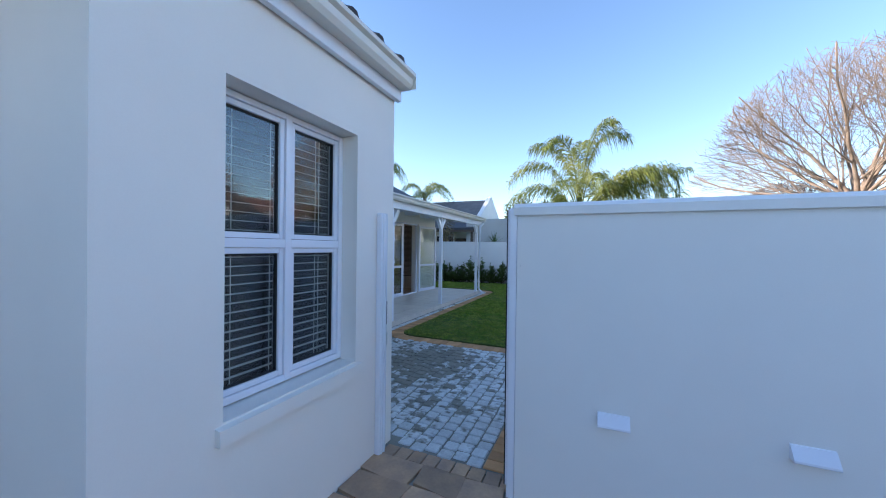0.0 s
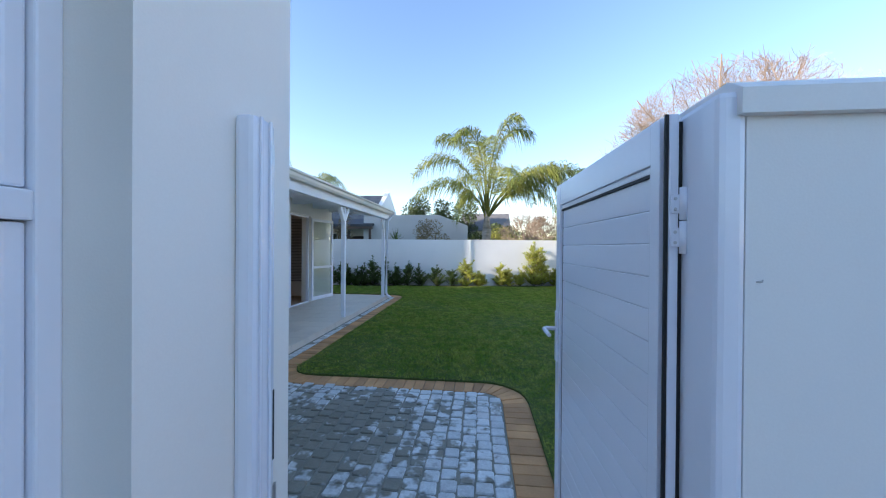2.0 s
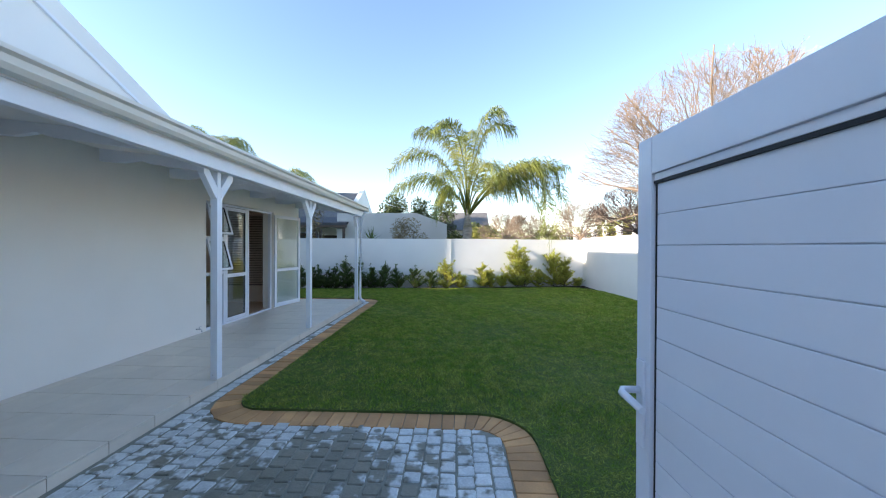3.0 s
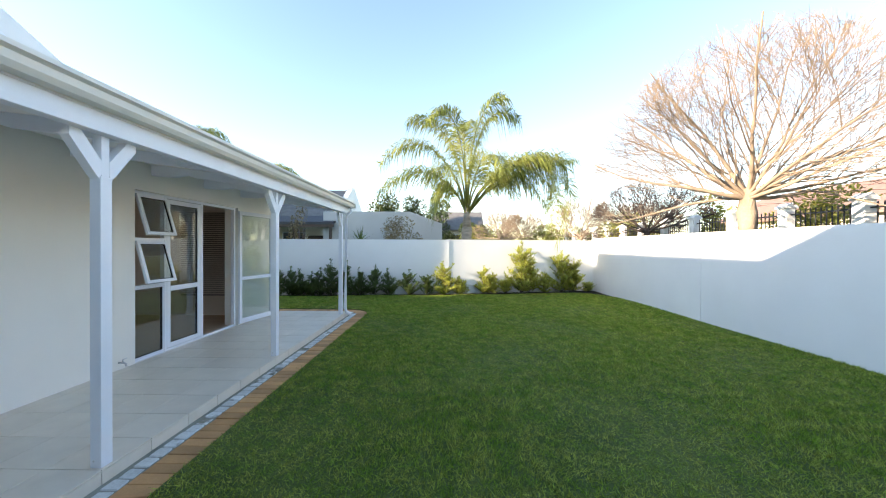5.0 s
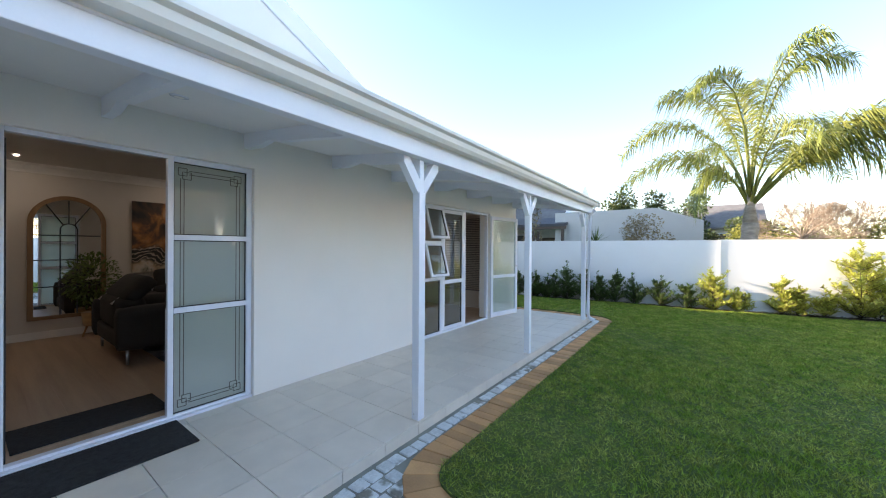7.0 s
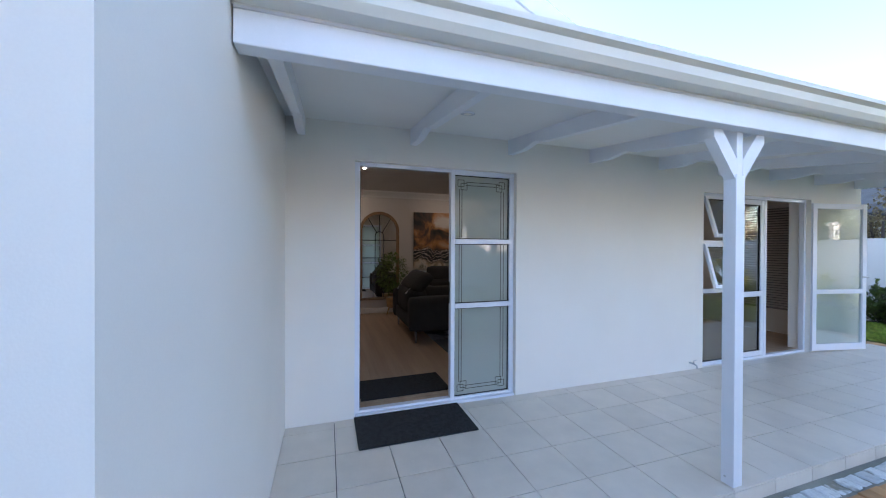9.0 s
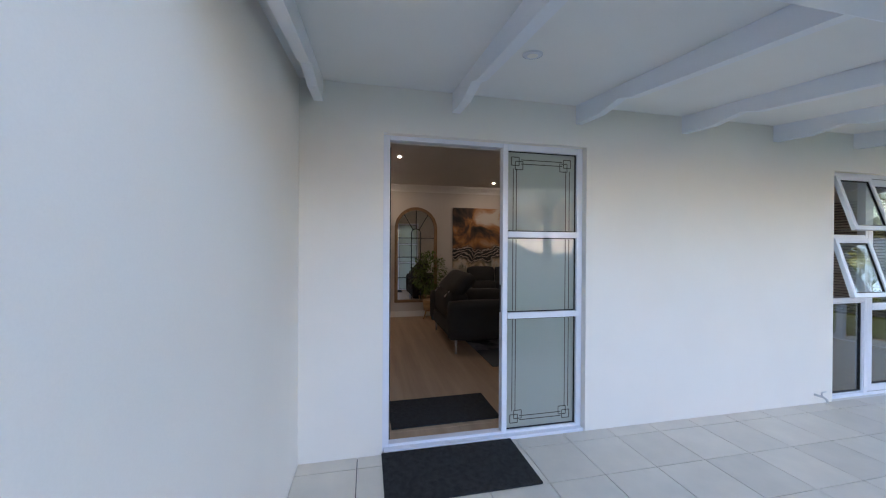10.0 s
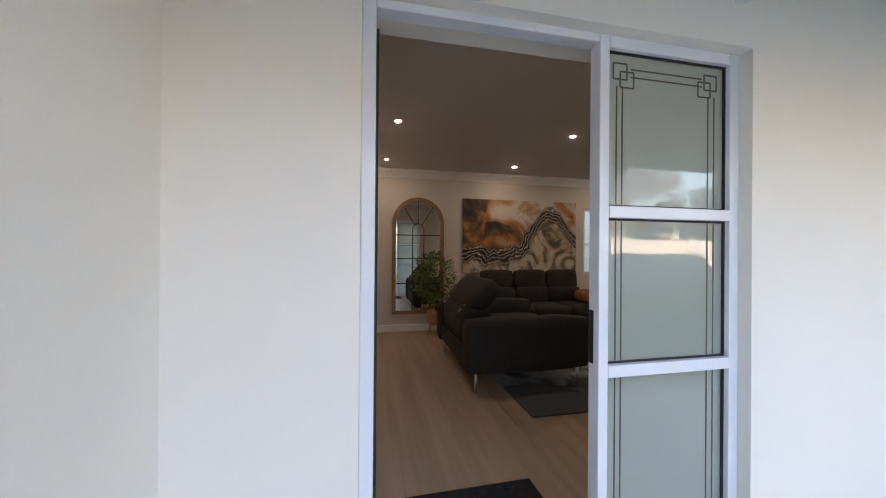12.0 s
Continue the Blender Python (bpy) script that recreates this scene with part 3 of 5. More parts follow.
# ---- patio structure ----
structure("patio_base", boxes(((HX, 2.93, -0.05), (-3.412, 10.85, 0.098))), GROUT, "mortar bed under pale patio tiles", "patio")
for k, y in enumerate((5.536, 7.775, 10.53)):
    p = thing("patio_post", pose(-3.454, y, PATIO), "white square timber patio post with two curved braces", "post", "patio posts")
    part("shaft", boxes(((-0.036, -0.038, 0.0), (0.036, 0.038, 1.835), 0.005), ((-0.03, -0.026, 1.835), (0.03, 0.026, 2.089), 0.003)), TRIM, p)
    for s in (-1, 1):
        if k == 2 and s == 1:
            continue
        bm = bmesh.new()
        prism(bm, [(s * 0.026, 1.85), (s * 0.038, 1.815), (s * 0.065, 1.845), (s * 0.215, 2.04), (s * 0.215, 2.089), (s * 0.15, 2.089), (s * 0.026, 1.93)], "x", -0.03, 0.03)
        part("brace", bm, TRIM, p)
    part("base_screw", tube(bmesh.new(), [(-0.012, -0.0381, 0.045), (-0.012, -0.0415, 0.045)], [0.007, 0.005]), STEEL, p)
pg = thing("patio_gutter", pose(0, 0, 0), "cream metal gutter along the patio roof", "gutter")
bm = bmesh.new()
prism(bm, [(-3.36 + u, 2.335 + v) for u, v in OGEE], "y", 2.94, 10.88)
part("channel", bm, GUTTER, pg)
part("end_cap", boxes(((-3.36, 10.881, 2.335), (-3.235, 10.886, 2.445))), GUTTER, pg)
part("fascia_board", boxes(((-3.375, 2.937, 2.321), (-3.361, 10.86, 2.43))), TRIM, pg)
dp = part("downpipe", tube(bmesh.new(), [(-3.30, 10.72, 2.34), (-3.30, 10.72, 2.26), (-3.36, 10.62, 2.15), (-3.385, 10.606, 0.22), (-3.36, 10.62, 0.14), (-3.29, 10.66, 0.09)], [0.035] * 6, 12), TRIM, pg)
part("bracket", boxes(((-3.42, 10.56, 1.3), (-3.33, 10.64, 1.325), 0.003)), TRIM, dp)
for k in range(9):
    y = 3.045 if k == 0 else 3.0 + 0.937 * k
    r = thing("rafter", pose(0, y, 0), "white painted timber rafter with a shaped end", "rafter", "patio rafters")
    bm = bmesh.new()
    prism(bm, [(HX + 0.001, 2.385), (-4.7, 2.365), (-4.5, 2.39), (-4.4, 2.355), (-3.445, 2.225), (-3.445, 2.338), (HX + 0.001, 2.521)], "y", -0.028, 0.028)
    part("timber", bm, TRIM, r)
for y in (4.15, 5.95, 8.0):
    d = thing("ceiling_light", pose(-4.25, y, 2.437), "small round recessed patio downlight, unlit", "downlight", "patio downlights")
    d.rotation_euler[1] = radians(6.8)
    bm = bmesh.new()
    tube(bm, [(0, 0, 0.02), (0, 0, -0.006), (0, 0, -0.009)], [0.05, 0.05, 0.04], 20)
    part("rim", bm, ALU, d)
    part("bulb", tube(bmesh.new(), [(0, 0, -0.007), (0, 0, -0.0105)], [0.028, 0.026], 16), BLIND, d)

# ---- entrance door set ----
DX = HX - 0.05
es = thing("door_1", pose(0, 0, 0), "white aluminium entrance with open door and frosted sidelight", "door", kind="structure")
bm = bmesh.new()
for c in ((3.45, 3.495), (4.3, 4.34), (4.895, 4.94)):
    bar(bm, "z", 0.10, 2.22, c[0], c[1], DX - 0.06, DX)
for a, b, zt in ((3.495, 4.3, 2.19), (4.34, 4.895, 2.175)):
    bar(bm, "y", a, b, zt, 2.22, DX - 0.059, DX - 0.001)
    bar(bm, "y", a, b, 0.10, 0.145, DX - 0.059, DX - 0.001)
for z in (0.955, 1.545):
    bar(bm, "y", 4.34, 4.895, z, z + 0.045, DX - 0.058, DX + 0.004)
part("door_frame", bm, ALU, es)
part("step_rail", boxes(((DX, 3.46, 0.102), (DX + 0.045, 4.93, 0.128), 0.003)), ALU, es)
for z0, z1 in ((0.145, 0.955), (1.0, 1.545), (1.59, 2.175)):
    p = part("sidelight_pane", boxes(((DX - 0.034, 4.347, z0 + 0.006), (DX - 0.028, 4.888, z1 - 0.006))), FROST, es, "frosted pane with etched border lines")
    bm = bmesh.new()
    for a in ((4.3402, 4.3475), (4.8875, 4.8948)):
        box(bm, (DX - 0.036, a[0], z0), (DX - 0.02, a[1], z1))
    for a in ((z0, z0 + 0.007), (z1 - 0.007, z1)):
        box(bm, (DX - 0.036, 4.3475, a[0]), (DX - 0.02, 4.8875, a[1]))
    part("seal", bm, RUBBER, p)


def lines(bm, segs, w=0.006, x=DX - 0.0275):
    for (y0, z0), (y1, z1) in segs:
        if y0 == y1:
            box(bm, (x, y0 - w / 2, min(z0, z1)), (x + 0.001, y0 + w / 2, max(z0, z1)))
        else:
            box(bm, (x + 0.0002, min(y0, y1), z0 - w / 2), (x + 0.0012, max(y0, y1), z0 + w / 2))


bm = bmesh.new()
for y in (4.39, 4.415, 4.815, 4.845):
    for a, b in ((0.16, 0.945), (1.01, 1.535), (1.60, 2.16)):
        lo, hi = (a + 0.11 if a < 0.3 else a), (b - 0.11 if b > 2 else b)
        lines(bm, [((y, lo), (y, hi))])
for zc, s in ((2.105, 1), (0.215, -1)):
    for dz in (0.012, -0.018):
        lines(bm, [((4.45, zc + s * dz), (4.785, zc + s * dz))])
    for y in (4.405, 4.825):
        for dy, dz in ((0, 0), (0.03 if y < 4.6 else -0.03, -0.03 * s)):
            c, d = y + dy, zc + dz
            lines(bm, [((c - 0.03, d - 0.03), (c + 0.03, d - 0.03)), ((c - 0.03, d + 0.03), (c + 0.03, d + 0.03)), ((c - 0.03, d - 0.03), (c - 0.03, d + 0.03)), ((c + 0.03, d - 0.03), (c + 0.03, d + 0.03))])
part("etched_border", bm, LEADLINE, es, "dark etched lines with square corner knots")
# door leaf, swung in against the wall
dl = part("door_leaf", boxes(((-0.80, -0.02, 0.0), (-0.73, 0.02, 2.02), 0.003), ((-0.07, -0.02, 0.0), (0.0, 0.02, 2.02), 0.003), ((-0.73, -0.019, 0.0), (-0.07, 0.019, 0.09), 0.002), ((-0.73, -0.019, 1.93), (-0.07, 0.019, 2.019), 0.002), ((-0.73, -0.019, 0.82), (-0.07, 0.019, 0.88), 0.002), ((-0.73, -0.019, 1.42), (-0.07, 0.019, 1.48), 0.002)), ALU, es, "open white door leaf seen on edge", pose(DX - 0.065, 3.485, 0.14, 0, 0, 6))
for z0, z1 in ((0.09, 0.82), (0.88, 1.42), (1.48, 1.93)):
    part("pane", boxes(((-0.729, -0.003, z0 + 0.001), (-0.071, 0.003, z1 - 0.001))), FROST, dl)
part("edge_seal", boxes(((0.0, -0.016, 0.0), (0.006, 0.02, 2.02))), RUBBER, dl, "black seal on the leaf edge")
part("lock", boxes(((DX - 0.055, 4.2985, 1.0), (DX - 0.03, 4.3, 1.2))), RUBBER, es, "dark lock plate on the jamb")

mat_bm = bmesh.new()
box(mat_bm, (0.0, 0.0, 0.0), (0.475, 0.90, 0.013), 0.005)
m1 = tagged(part("doormat", mat_bm, MAT, None, "", pose(-4.945, 3.445, PATIO + 0.001, 0, 0, 0)), "charcoal ribbed doormat on the patio tiles", "doormat")
m2 = tagged(part("doormat", boxes(((0, 0, 0), (0.47, 0.86, 0.012), 0.005)), MAT, None, "", pose(-5.69, 3.52, 0.121, 0, 0, 1)), "charcoal doormat inside on the wooden floor", "doormat")

# ---- garden door set ----
gs = thing("door_2", pose(0, 0, 0), "white aluminium window and door set, top vents open", "door", kind="structure")
bm = bmesh.new()
for c in ((7.43, 7.47), (7.92, 7.96), (8.61, 8.655), (9.43, 9.47)):
    bar(bm, "z", 0.10, 2.18, c[0], c[1], DX - 0.06, DX)
for a, b in ((7.47, 7.92), (7.96, 8.61), (8.655, 9.43)):
    bar(bm, "y", a, b, 2.14, 2.18, DX - 0.059, DX - 0.001)
    bar(bm, "y", a, b, 0.10, 0.13, DX - 0.059, DX - 0.001)
for z in (0.985, 1.57):
    bar(bm, "y", 7.47, 7.92, z, z + 0.04, DX - 0.058, DX)
part("door_frame", bm, ALU, gs)
part("lintel_rail", boxes(((DX + 0.001, 7.44, 2.182), (DX + 0.03, 10.1, 2.2), 0.002)), ALU, gs)
casement(gs, 7.471, 7.919, 0.131, 0.984, DX - 0.005, w=0.012)
casement(gs, 7.965, 8.608, 0.135, 2.135, DX - 0.002, w=0.062, name="door_leaf")
part("mid_rail", boxes(((DX - 0.05, 8.028, 0.90), (DX - 0.001, 8.545, 0.965), 0.003)), ALU, gs)
for z1, h, ang in ((2.135, 0.515, 16), (1.565, 0.535, 15)):
    casement(gs, -0.224, 0.224, -h, 0.0, 0.03, 0.035, 0.04, name="vent", place=pose(DX + 0.006, 7.695, z1, 0, -ang, 0))
leaf2 = thing("garden_door", pose(DX + 0.055, 9.475, 0.13, 0, 0, -11), "open white glazed garden door with two panes", "door")
bm = bmesh.new()
for a in ((0.0, 0.065), (0.805, 0.87)):
    box(bm, (-0.02, a[0], 0.0), (0.02, a[1], 2.0), 0.003)
for a in ((0.0, 0.09), (0.77, 0.83), (1.93, 1.999)):
    box(bm, (-0.019, 0.065, a[0]), (0.019, 0.805, a[1]), 0.003)
part("leaf_frame", bm, ALU, leaf2)
for a in ((0.09, 0.77), (0.83, 1.93)):
    p = part("pane", boxes(((-0.003, 0.066, a[0] + 0.001), (0.003, 0.804, a[1] - 0.001))), GLASS, leaf2)
    p.visible_shadow = False
part("handle", tube(bmesh.new(), [(0.02, 0.84, 1.0), (0.06, 0.84, 1.0), (0.06, 0.74, 1.0)], [0.009] * 3), STEEL, leaf2)

# ---- tap on the wall ----
tap = thing("garden_tap", pose(HX, 7.22, 0.19), "small steel garden tap low on the wall", "tap")
part("spout", tube(bmesh.new(), [(0.0, 0, 0), (0.06, 0, 0), (0.085, 0.0, -0.012), (0.09, 0.0, -0.04)], [0.01, 0.01, 0.01, 0.009]), STEEL, tap)
part("lever", tube(bmesh.new(), [(0.05, 0, 0.01), (0.05, 0, 0.035), (0.05, 0.05, 0.04)], [0.006, 0.006, 0.005]), STEEL, tap)
# ---- living room ----
RX0, RX1, RY0, RY1, FL, RC = -9.42, HX - 0.24, 2.95, HE - 0.24, 0.12, 2.68
structure("floor_bed", boxes(((RX0 - 0.2, RY0 - 0.2, -0.05), (RX1, RY1, 0.105)), ((RX1, 3.45, 0.1005), (DX - 0.062, 4.94, 0.118)), ((RX1, 7.43, 0.1005), (DX - 0.062, 9.47, 0.118))), PLANK, "wooden floor base", "floor")
structure("wall_room_west", wall_with_hole((RX0 - 0.2, RY0, FL), (RX0, RY1, RC), "y", 7.25, 9.2, 1.0, 2.18), ROOMWALL, "taupe painted living room wall with a far window", "wall")
structure("wall_room_south", boxes(((RX0, RY0 - 0.2, FL), (HX - 0.25, RY0, RC))), ROOMWALL, "taupe painted living room wall", "wall")
structure("wall_room_east", boxes(((RX1 - 0.012, RY0, FL), (RX1 - 0.001, 3.44, RC)), ((RX1 - 0.012, 4.95, FL), (RX1 - 0.001, 7.42, RC)), ((RX1 - 0.012, 3.44, 2.23), (RX1 - 0.001, 4.95, RC)), ((RX1 - 0.012, 7.42, 2.2), (RX1 - 0.001, 9.48, RC))), ROOMWALL, "taupe painted inside face of the patio wall", "wall")
structure("wall_room_north", boxes(((RX0, RY1 - 0.012, FL), (RX1 - 0.012, RY1 - 0.001, RC))), ROOMWALL, "taupe painted end wall of the room", "wall")
structure("ceiling_room", boxes(((RX0 - 0.2, RY0 - 0.2, RC), (RX1, RY1, RC + 0.06))), ROOMCEIL, "plain painted living room ceiling", "ceiling")
bm = bmesh.new()
prism(bm, [(RX0, 2.55), (RX0 + 0.02, 2.55), (RX0 + 0.03, 2.58), (RX0 + 0.075, 2.63), (RX0 + 0.1, 2.645), (RX0 + 0.11, RC), (RX0, RC)], "y", RY0, RY1 - 0.012)
structure("cornice", bm, BLIND, "white moulded cornice", "cornice")
structure("baseboard", boxes(((RX0, RY0, FL), (RX0 + 0.018, RY1 - 0.012, FL + 0.11), 0.004)), BLIND, "white skirting board", "baseboard")
w3 = thing("window_2", pose(0, 0, 0), "white framed living room window, bright outside", "window", kind="structure")
bm = bmesh.new()
for c in ((7.25, 7.30), (7.88, 7.93), (8.52, 8.57), (9.15, 9.2)):
    bar(bm, "z", 1.0, 2.18, c[0], c[1], RX0 - 0.1, RX0 - 0.04)
for c in ((1.0, 1.05), (1.52, 1.56), (2.13, 2.18)):
    for a, b in ((7.30, 7.88), (7.93, 8.52), (8.57, 9.15)):
        bar(bm, "y", a, b, c[0], c[1], RX0 - 0.099, RX0 - 0.041)
part("window_frame", bm, ALU, w3)
for a, b in ((7.30, 7.88), (7.93, 8.52), (8.57, 9.15)):
    p = part("pane", boxes(((RX0 - 0.073, a, 1.05), (RX0 - 0.067, b, 2.13))), GLASS, w3)
    p.visible_shadow = False

# floorboards in staggered rows along x
prng = random.Random(5)
plank_meshes = {}
y = RY0
while y < 7.9:
    x = RX1 - prng.random() * 1.2
    first = RX1
    while first > RX0 + 0.02:
        x = max(x, RX0 + 0.02)
        ln = round(first - x, 2)
        if ln > 0.02:
            if ln not in plank_meshes:
                plank_meshes[ln] = mesh_of("floorboard", boxes(((0.0004, 0.0004, 0), (ln - 0.0004, 0.1796, 0.0145))), PLANK)
            ob = new("floorboard", plank_meshes[ln])
            ob.matrix_basis = pose(x, y, 0.1055)
            ob.parent = bpy.data.objects["floor_bed"]
        first = x
        x -= 1.25
    y += 0.18

# ceiling downlights, lit
for x, y in ((-7.30, 3.76), (-7.31, 5.67), (-8.79, 5.64), (-8.8, 3.73), (-7.3, 7.6), (-8.79, 7.6)):
    d = thing("ceiling_light", pose(x, y, RC), "small round recessed ceiling downlight, lit warm", "downlight", "room downlights")
    part("rim", tube(bmesh.new(), [(0, 0, 0.0), (0, 0, -0.006)], [0.04, 0.038], 20), BLIND, d)
    part("bulb", tube(bmesh.new(), [(0, 0, -0.0062), (0, 0, -0.009)], [0.019, 0.017], 16), LAMP, d)

# arched mirror with window-like bars
mr = thing("arched_mirror", pose(RX0 + 0.004, 4.275, 0.40), "arched oak-framed mirror with black window bars", "mirror")


def arch(w, h, n=24):
    return [(-w, 0.0), (w, 0.0)] + [(w * math.cos(a), h - w + w * math.sin(a)) for a in (math.pi * k / n for k in range(n + 1))]


outer, inner = arch(0.415, 1.85), [(y, z + 0.055) for y, z in arch(0.355, 1.735)]
bm = bmesh.new()
rings = [[bm.verts.new((x, p[0], p[1])) for p in ring] for x, ring in ((0.0, outer), (0.035, outer), (0.04, inner), (0.0, inner))]
n = len(outer)
for r in range(4):
    a, b = rings[r], rings[(r + 1) % 4]
    for k in range(n):
        bm.faces.new((a[k], a[(k + 1) % n], b[(k + 1) % n], b[k]))
bmesh.ops.recalc_face_normals(bm, faces=bm.faces)
part("oak_surround", bm, OAK, mr)
part("mirror_glass", prism(bmesh.new(), inner, "x", 0.006, 0.012), MIRROR, mr)


def strip(a, b, w=0.014):
    a, b = Vector(a), Vector(b)
    d = (b - a).normalized() * w / 2
    nrm = Vector((-d.y, d.x))
    return prism(bmesh.new(), [tuple(a + nrm), tuple(b + nrm), tuple(b - nrm), tuple(a - nrm)], "x", 0.0125, 0.022)


for z in (0.48, 0.88, 1.25):
    part("glazing_bar", strip((-0.355, z), (0.355, z)), IRON, mr)
for y in (-0.09, 0.09):
    part("glazing_bar", strip((y, 0.055), (y, 1.34)), IRON, mr)
for k in range(12):
    a0, a1 = math.pi * k / 12, math.pi * (k + 1) / 12
    part("glazing_bar", strip((0.09 * math.cos(a0), 1.34 + 0.09 * math.sin(a0)), (0.09 * math.cos(a1), 1.34 + 0.09 * math.sin(a1))), IRON, mr)
for a in (50, 90, 130):
    c, s = math.cos(radians(a)), math.sin(radians(a))
    part("glazing_bar", strip((0.09 * c, 1.34 + 0.09 * s), (0.36 * c, 1.435 + 0.35 * s)), IRON, mr)

# abstract painting: a dark streaked wave over cream and rust clouds
def poured_paint(name, y0, z0, wy, wz):
    m, nt, bsdf = nodes_of(name)
    L = nt.links.new

    def calc(op, a, b=0.0, c=None):
        n = nt.nodes.new("ShaderNodeMath")
        n.operation = op
        for i, v in enumerate((a, b) if c is None else (a, b, c)):
            if isinstance(v, (int, float)):
                n.inputs[i].default_value = v
            else:
                L(v, n.inputs[i])
        return n.outputs[0]

    def ramp(value, stops):
        n = nt.nodes.new("ShaderNodeValToRGB")
        e = n.color_ramp.elements
        e[0].position, e[0].color = stops[0][0], (*stops[0][1], 1)
        e[1].position, e[1].color = stops[-1][0], (*stops[-1][1], 1)
        for pos, col in stops[1:-1]:
            e.new(pos).color = (*col, 1)
        L(value, n.inputs["Fac"])
        return n.outputs["Color"]

    def blend(f, a, b):
        n = nt.nodes.new("ShaderNodeMix")
        n.data_type = "RGBA"
        L(f, n.inputs["Factor"])
        L(a, n.inputs["A"])
        L(b, n.inputs["B"])
        return n.outputs["Result"]

    def cloud(scale, detail, bend):
        n = nt.nodes.new("ShaderNodeTexNoise")
        n.inputs["Scale"].default_value, n.inputs["Detail"].default_value, n.inputs["Distortion"].default_value = scale, detail, bend
        L(geo.outputs["Position"], n.inputs["Vector"])
        return n.outputs["Fac"]

    geo, sep = nt.nodes.new("ShaderNodeNewGeometry"), nt.nodes.new("ShaderNodeSeparateXYZ")
    L(geo.outputs["Position"], sep.inputs[0])
    u = calc("DIVIDE", calc("SUBTRACT", sep.outputs["Y"], y0), wy)
    v = calc("DIVIDE", calc("SUBTRACT", sep.outputs["Z"], z0), wz)
    soft, fine = cloud(2.2, 4, 0.6), cloud(9, 6, 1.2)
    hump = calc("EXPONENT", calc("MULTIPLY", calc("POWER", calc("DIVIDE", calc("SUBTRACT", u, 0.77), 0.2), 2.0), -1.0))
    crest = calc("ADD", calc("MULTIPLY", hump, 0.62), 0.24)
    off = calc("ADD", calc("SUBTRACT", v, crest), calc("MULTIPLY", calc("SUBTRACT", soft, 0.5), 0.5))
    streak = calc("SINE", calc("ADD", calc("MULTIPLY", off, 95.0), calc("MULTIPLY", fine, 9.0)))
    lines = ramp(calc("MULTIPLY_ADD", streak, 0.5, 0.5), ((0.0, (0.012, 0.01, 0.009)), (0.62, (0.03, 0.022, 0.018)), (0.85, (0.2, 0.13, 0.09)), (1.0, (0.55, 0.47, 0.38))))
    above = ramp(calc("ADD", calc("MULTIPLY", cloud(1.7, 7, 1.5), 0.8), calc("MULTIPLY", u, 0.22)), ((0.3, (0.02, 0.017, 0.014)), (0.4, (0.09, 0.05, 0.03)), (0.47, (0.42, 0.17, 0.05)), (0.53, (0.5, 0.3, 0.17)), (0.6, (0.62, 0.55, 0.46)), (0.75, (0.66, 0.6, 0.52))))
    below = ramp(cloud(2.6, 7, 1.8), ((0.3, (0.03, 0.026, 0.02)), (0.42, (0.16, 0.13, 0.08)), (0.5, (0.5, 0.36, 0.23)), (0.58, (0.6, 0.52, 0.42)), (0.7, (0.13, 0.13, 0.085))))
    side = nt.nodes.new("ShaderNodeMapRange")
    side.inputs["From Min"].default_value, side.inputs["From Max"].default_value = -0.05, 0.05
    L(off, side.inputs["Value"])
    band = nt.nodes.new("ShaderNodeMapRange")
    band.inputs["From Min"].default_value, band.inputs["From Max"].default_value = 0.15, 0.1
    L(calc("ABSOLUTE", off), band.inputs["Value"])
    L(blend(band.outputs[0], blend(side.outputs[0], below, above), lines), bsdf.inputs["Base Color"])
    bsdf.inputs["Roughness"].default_value = 0.5
    return m


ART = poured_paint("abstract_canvas", 5.01, 1.045, 2.06, 1.22)
art = thing("painting", pose(RX0 + 0.002, 6.04, 1.655), "large abstract canvas in rust, cream and black swirls", "painting")
part("canvas", boxes(((0.0, -1.03, -0.61), (0.04, 1.03, 0.61), 0.004)), ART, art)

# sofas
def cushion(lo, hi, r=0.05):
    bm = bmesh.new()
    box(bm, lo, hi)
    bmesh.ops.subdivide_edges(bm, edges=bm.edges, cuts=4, use_grid_fill=True)
    c, hs = (Vector(lo) + Vector(hi)) / 2, (Vector(hi) - Vector(lo)) / 2
    for v in bm.verts:
        u = v.co - c
        q = Vector((max(-hs.x + r, min(hs.x - r, u.x)), max(-hs.y + r, min(hs.y - r, u.y)), max(-hs.z + r, min(hs.z - r, u.z))))
        d = u - q
        if d.length > 1e-6:
            v.co = c + q + d.normalized() * r
    for f in bm.faces:
        f.smooth = True
    return bm


